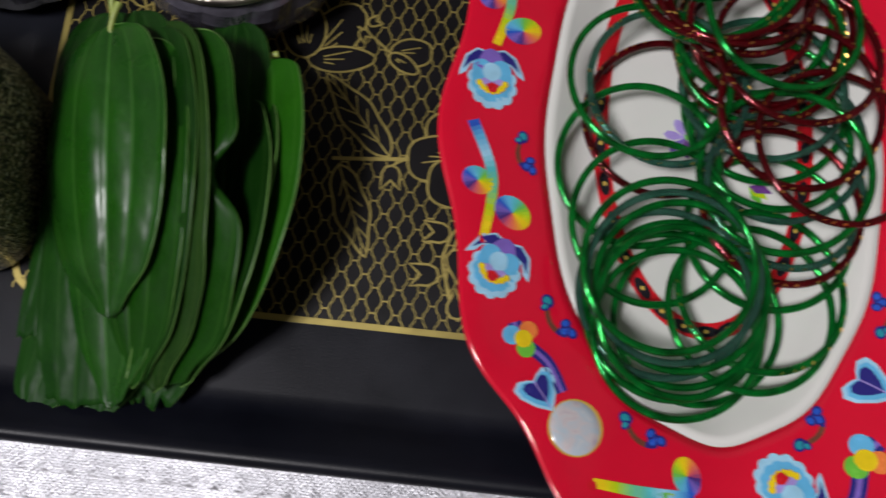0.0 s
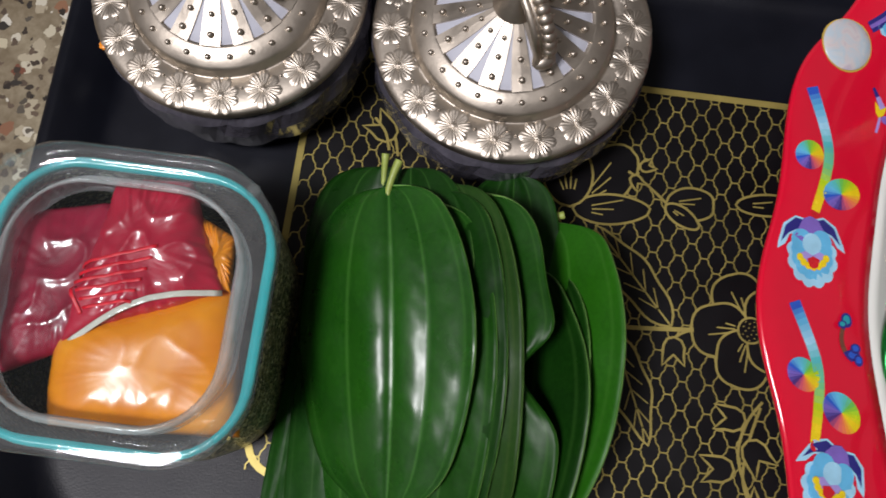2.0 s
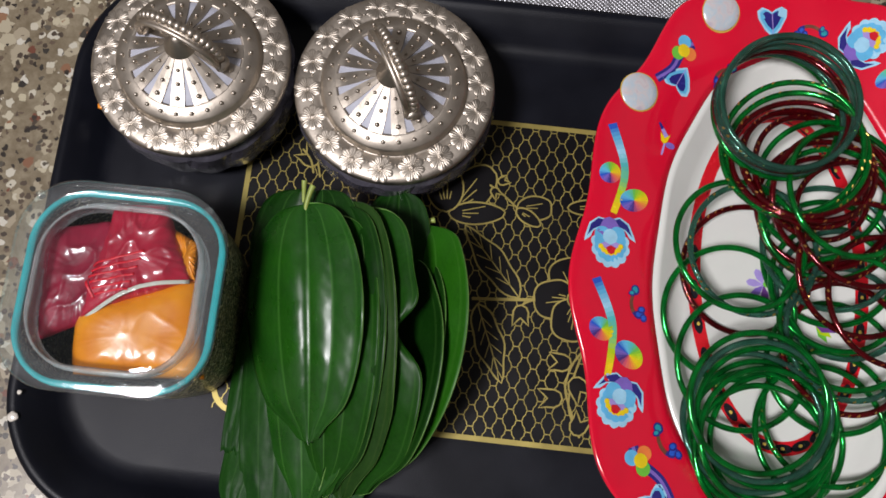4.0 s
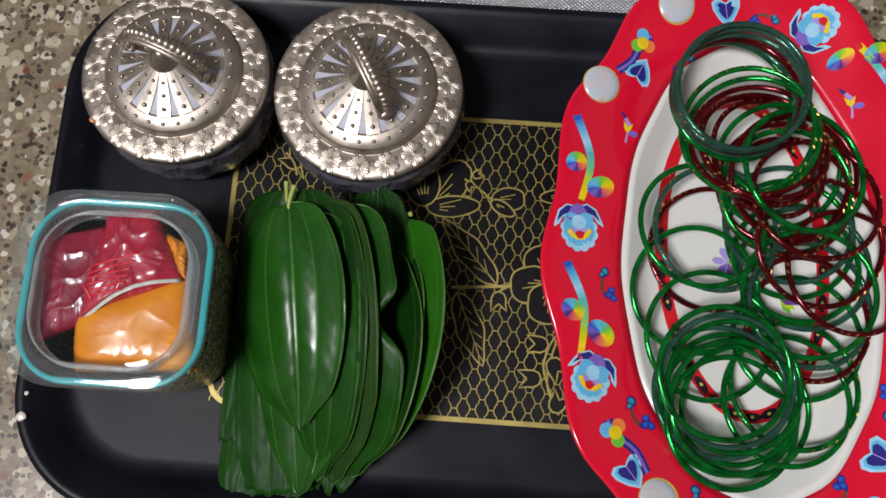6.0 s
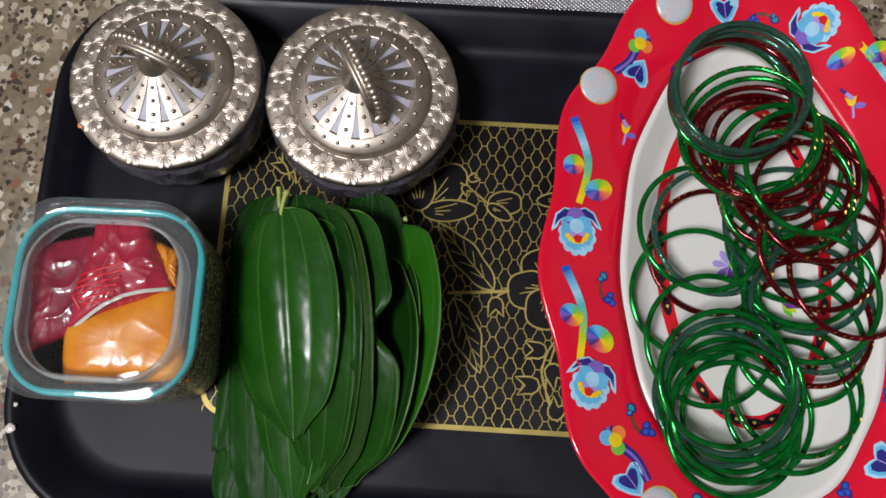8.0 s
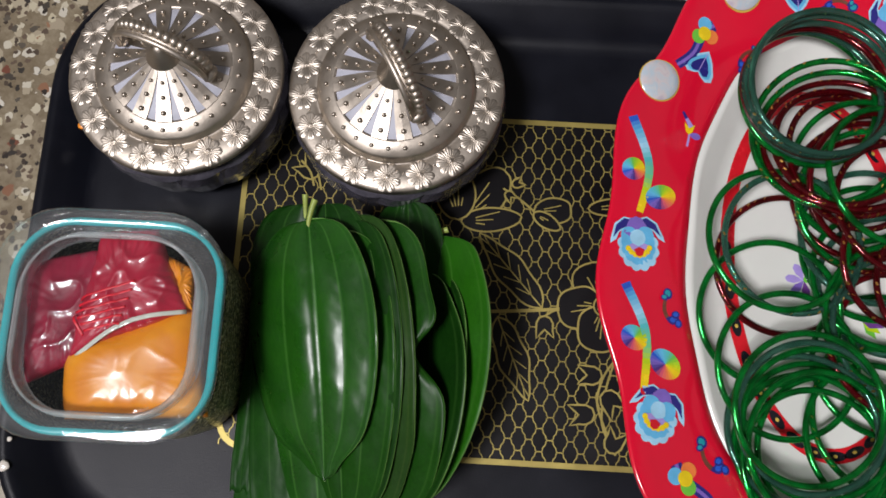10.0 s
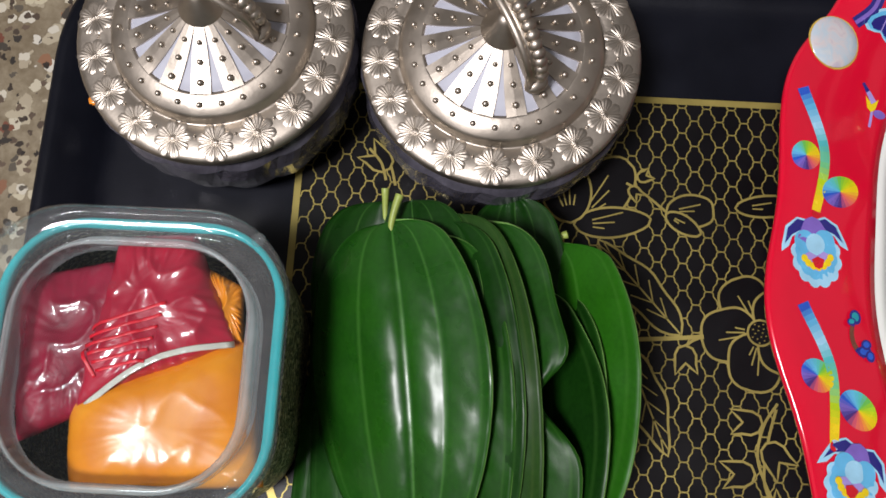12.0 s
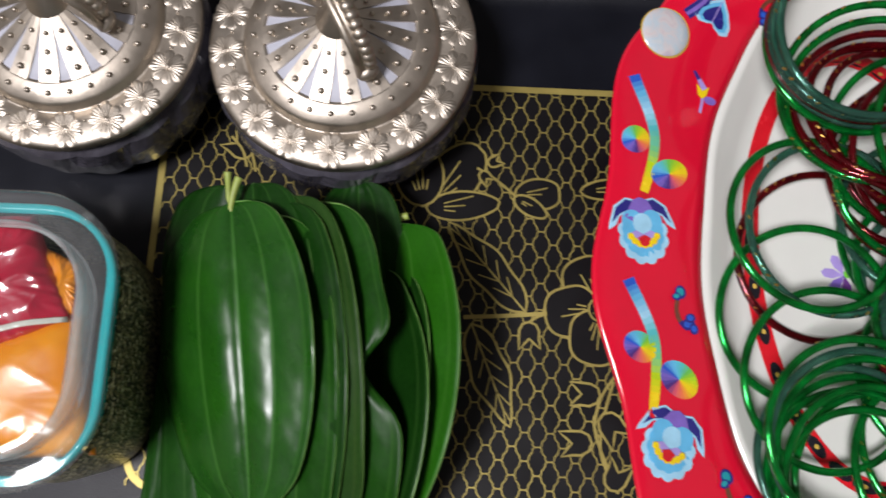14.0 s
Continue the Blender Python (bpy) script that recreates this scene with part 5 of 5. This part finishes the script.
# ---- bangles ----
def bangle_meshes():
    made = {}
    for key, glassy in (("green", GREEN_GLASS), ("teal", TEAL_GLASS), ("red", RED_GLASS)):
        for gilt in (0, 1):
            bm = bmesh.new()
            seg = 96
            add_tube(bm, [(0.0283 * math.cos(2 * math.pi * i / seg), 0.0283 * math.sin(2 * math.pi * i / seg), 0) for i in range(seg)], 0.00128, 12, True)
            bmesh.ops.recalc_face_normals(bm, faces=bm.faces)
            me = bpy.data.meshes.new("ring")
            bm.to_mesh(me)
            bm.free()
            me.materials.append(glassy)
            me.polygons.foreach_set("use_smooth", [True] * len(me.polygons))
            dots = None
            if gilt:
                # short gilt dashes wound round the outside
                b2 = bmesh.new()
                rnd = random.Random(5)
                for k in range(46):
                    if rnd.random() < 0.45:
                        continue
                    a0 = 2 * math.pi * (k + 0.3 * rnd.random()) / 46
                    lift = 0.0006 if k % 2 else -0.0006
                    arc = [(0.0283 * math.cos(a0 + q) * (1.03 - q * 0.5), 0.0283 * math.sin(a0 + q) * (1.03 - q * 0.5), 0.0010 + lift * 0.2 + q * 0.004) for q in (0, 0.02, 0.04)]
                    add_tube(b2, arc, 0.00016 + 0.0003 * rnd.random(), 5)
                dots = bpy.data.meshes.new("gilt_trim")
                b2.to_mesh(dots)
                b2.free()
                dots.materials.append(GILT)
            made[key, gilt] = (me, dots)
    return made


BANGLES = bangle_meshes()
WORDS = {"green": "deep green glass bangle", "teal": "smoky teal green glass bangle", "red": "dark red glass bangle"}


def bangle(at, z, key, gilt=0, tilt=0.0, way=0.0, size=1.0, spin=0.0):
    """tilt: degrees by which it leans; way: the direction towards which its low side points."""
    m = pose(at[0], at[1], z, 0, 0, way) @ pose(0, 0, 0, 0, tilt, spin - way) @ Matrix.Scale(size, 4)
    # lift it until it touches the platter at most
    need = 0.0
    for k in range(24):
        p = m @ Vector((0.0283 * math.cos(k * math.pi / 12), 0.0283 * math.sin(k * math.pi / 12), 0))
        need = max(need, plate_z(p.x - PLATE_AT[0], p.y - PLATE_AT[1]) + 0.0018 - p.z)
    m = Matrix.Translation((0, 0, need)) @ m
    label = WORDS[key] + (" with gilt dashes" if gilt else "") + " in the heap"
    b = thing("bangle", m, label, "bangle", "bangles on the platter")
    ring, dots = BANGLES[key, gilt]
    r = new("ring", ring)
    r.parent = b
    if dots:
        g = new("gilt_trim", dots)
        g.parent = b
        g["label"] = "gilt dashes"
    return b


# lowest layer
bangle((0.1100, 0.0595), 0.0110, "green", 0, 5, 170, 1.0, 37)
bangle((0.1141, 0.0663), 0.0140, "green", 1, 6, 170, 1.0, 74)
bangle((0.1184, 0.0879), 0.0110, "green", 0, 6, 180, 1.0, 111)
bangle((0.1189, 0.1342), 0.0110, "green", 0, 6, 180, 1.0, 148)
bangle((0.1236, 0.1198), 0.0140, "teal", 0, 7, 180, 1.0, 185)
bangle((0.1211, 0.1630), 0.0110, "red", 0, 8, 180, 1.0, 222)
bangle((0.0825, 0.1289), 0.0110, "red", 1, 5, 0, 1.0, 259)
bangle((0.0926, 0.0552), 0.0120, "green", 0, 4, 90, 1.0, 296)
bangle((0.0844, 0.0496), 0.0150, "green", 0, 3, 270, 1.0, 333)
bangle((0.1226, 0.1018), 0.0160, "teal", 1, 7, 170, 1.0, 10)
bangle((0.1210, 0.0958), 0.0190, "red", 1, 7, 180, 1.0, 47)
bangle((0.1188, 0.1218), 0.0170, "green", 0, 8, 200, 1.0, 84)
bangle((0.1162, 0.1394), 0.0180, "teal", 0, 9, 120, 1.0, 121)
bangle((0.1149, 0.1522), 0.0200, "red", 1, 10, 100, 1.0, 158)
bangle((0.1133, 0.1575), 0.0220, "red", 1, 12, 90, 1.0, 195)
bangle((0.1136, 0.1526), 0.0250, "green", 1, 10, 110, 1.0, 232)
bangle((0.1117, 0.1652), 0.0230, "green", 0, 14, 90, 1.0, 269)
bangle((0.1154, 0.1592), 0.0270, "red", 0, 13, 120, 1.0, 306)
bangle((0.1237, 0.1472), 0.033, "red", 1, 9, 120, 1.0, 70)
bangle((0.1185, 0.1598), 0.036, "green", 0, 11, 110, 1.0, 15)
bangle((0.12, 0.1057), 0.026, "green", 0, 7, 180, 1.0, 200)
bangle((0.1251, 0.1279), 0.03, "red", 1, 8, 160, 1.0, 300)
# the upper heap, leaning back
bangle((0.1067, 0.1683), 0.0260, "red", 1, 15, 95, 1.0, 20)
bangle((0.1024, 0.1713), 0.0290, "red", 1, 16, 90, 1.0, 57)
bangle((0.1024, 0.1724), 0.0320, "red", 1, 16, 90, 1.0, 94)
bangle((0.0984, 0.1743), 0.0340, "red", 1, 17, 90, 1.0, 131)
bangle((0.0958, 0.1752), 0.0360, "green", 1, 17, 85, 1.0, 168)
bangle((0.0932, 0.1771), 0.0380, "green", 1, 17, 85, 1.0, 205)
# the near side
bangle((0.0720, 0.1082), 0.0160, "green", 0, 7, 250, 1.0, 279)
bangle((0.0765, 0.0872), 0.0210, "green", 0, 7, 260, 1.0, 316)
bangle((0.0814, 0.1356), 0.0240, "teal", 1, 6, 240, 1.0, 353)
bangle((0.0743, 0.1362), 0.0280, "green", 0, 6, 250, 1.0, 30)
# the bundle of plain green ones
bangle((0.0823, 0.0557), 0.0150, "green", 0, 3, 270, 1.0, 104)
bangle((0.0850, 0.0600), 0.0183, "green", 0, 4, 270, 1.0, 141)
bangle((0.0798, 0.0627), 0.0215, "teal", 0, 4, 270, 1.0, 178)
bangle((0.0848, 0.0649), 0.0248, "green", 0, 4, 265, 1.0, 215)
bangle((0.0815, 0.0671), 0.0280, "teal", 0, 5, 270, 1.0, 252)
bangle((0.0793, 0.0702), 0.0313, "green", 0, 5, 270, 1.0, 289)
bangle((0.0850, 0.0564), 0.0240, "green", 0, 7, 90, 1.0, 326)
# the red one leaning on the far rim
bangle((0.1385, 0.1157), 0.0260, "red", 1, 8, 180, 1.0, 40)
# six stacked upright on top of the heap
for k in range(6):
    bangle((0.0891, 0.1933), 0.0330 + 0.0033 * k, ("green", "teal", "red", "teal", "teal", "teal")[k], 1 if k in (2, 4) else 0, 6, 80, 1.0, 50 * k)

# ---- small things ----
chip((-0.2299, 0.0490), 0.0118, 0.0022, 3, FILM, "paint_fleck", "white fleck stuck on the tray rim", "fleck")
chip((-0.2288, 0.0595), 0.0116, 0.0010, 4, FILM, "paint_fleck", "tiny white fleck stuck on the tray rim", "fleck")
chip((-0.1504, 0.0671), 0.0016, 0.0022, 8, HUE["black"], "black_seed", "small shiny black seed on the tray", "seed")
chip((-0.1994, 0.1796), 0.0388, 0.0017, 12, ORANGE_POUCH, "powder_smear", "orange turmeric smear on the silver lid rim", "smear")
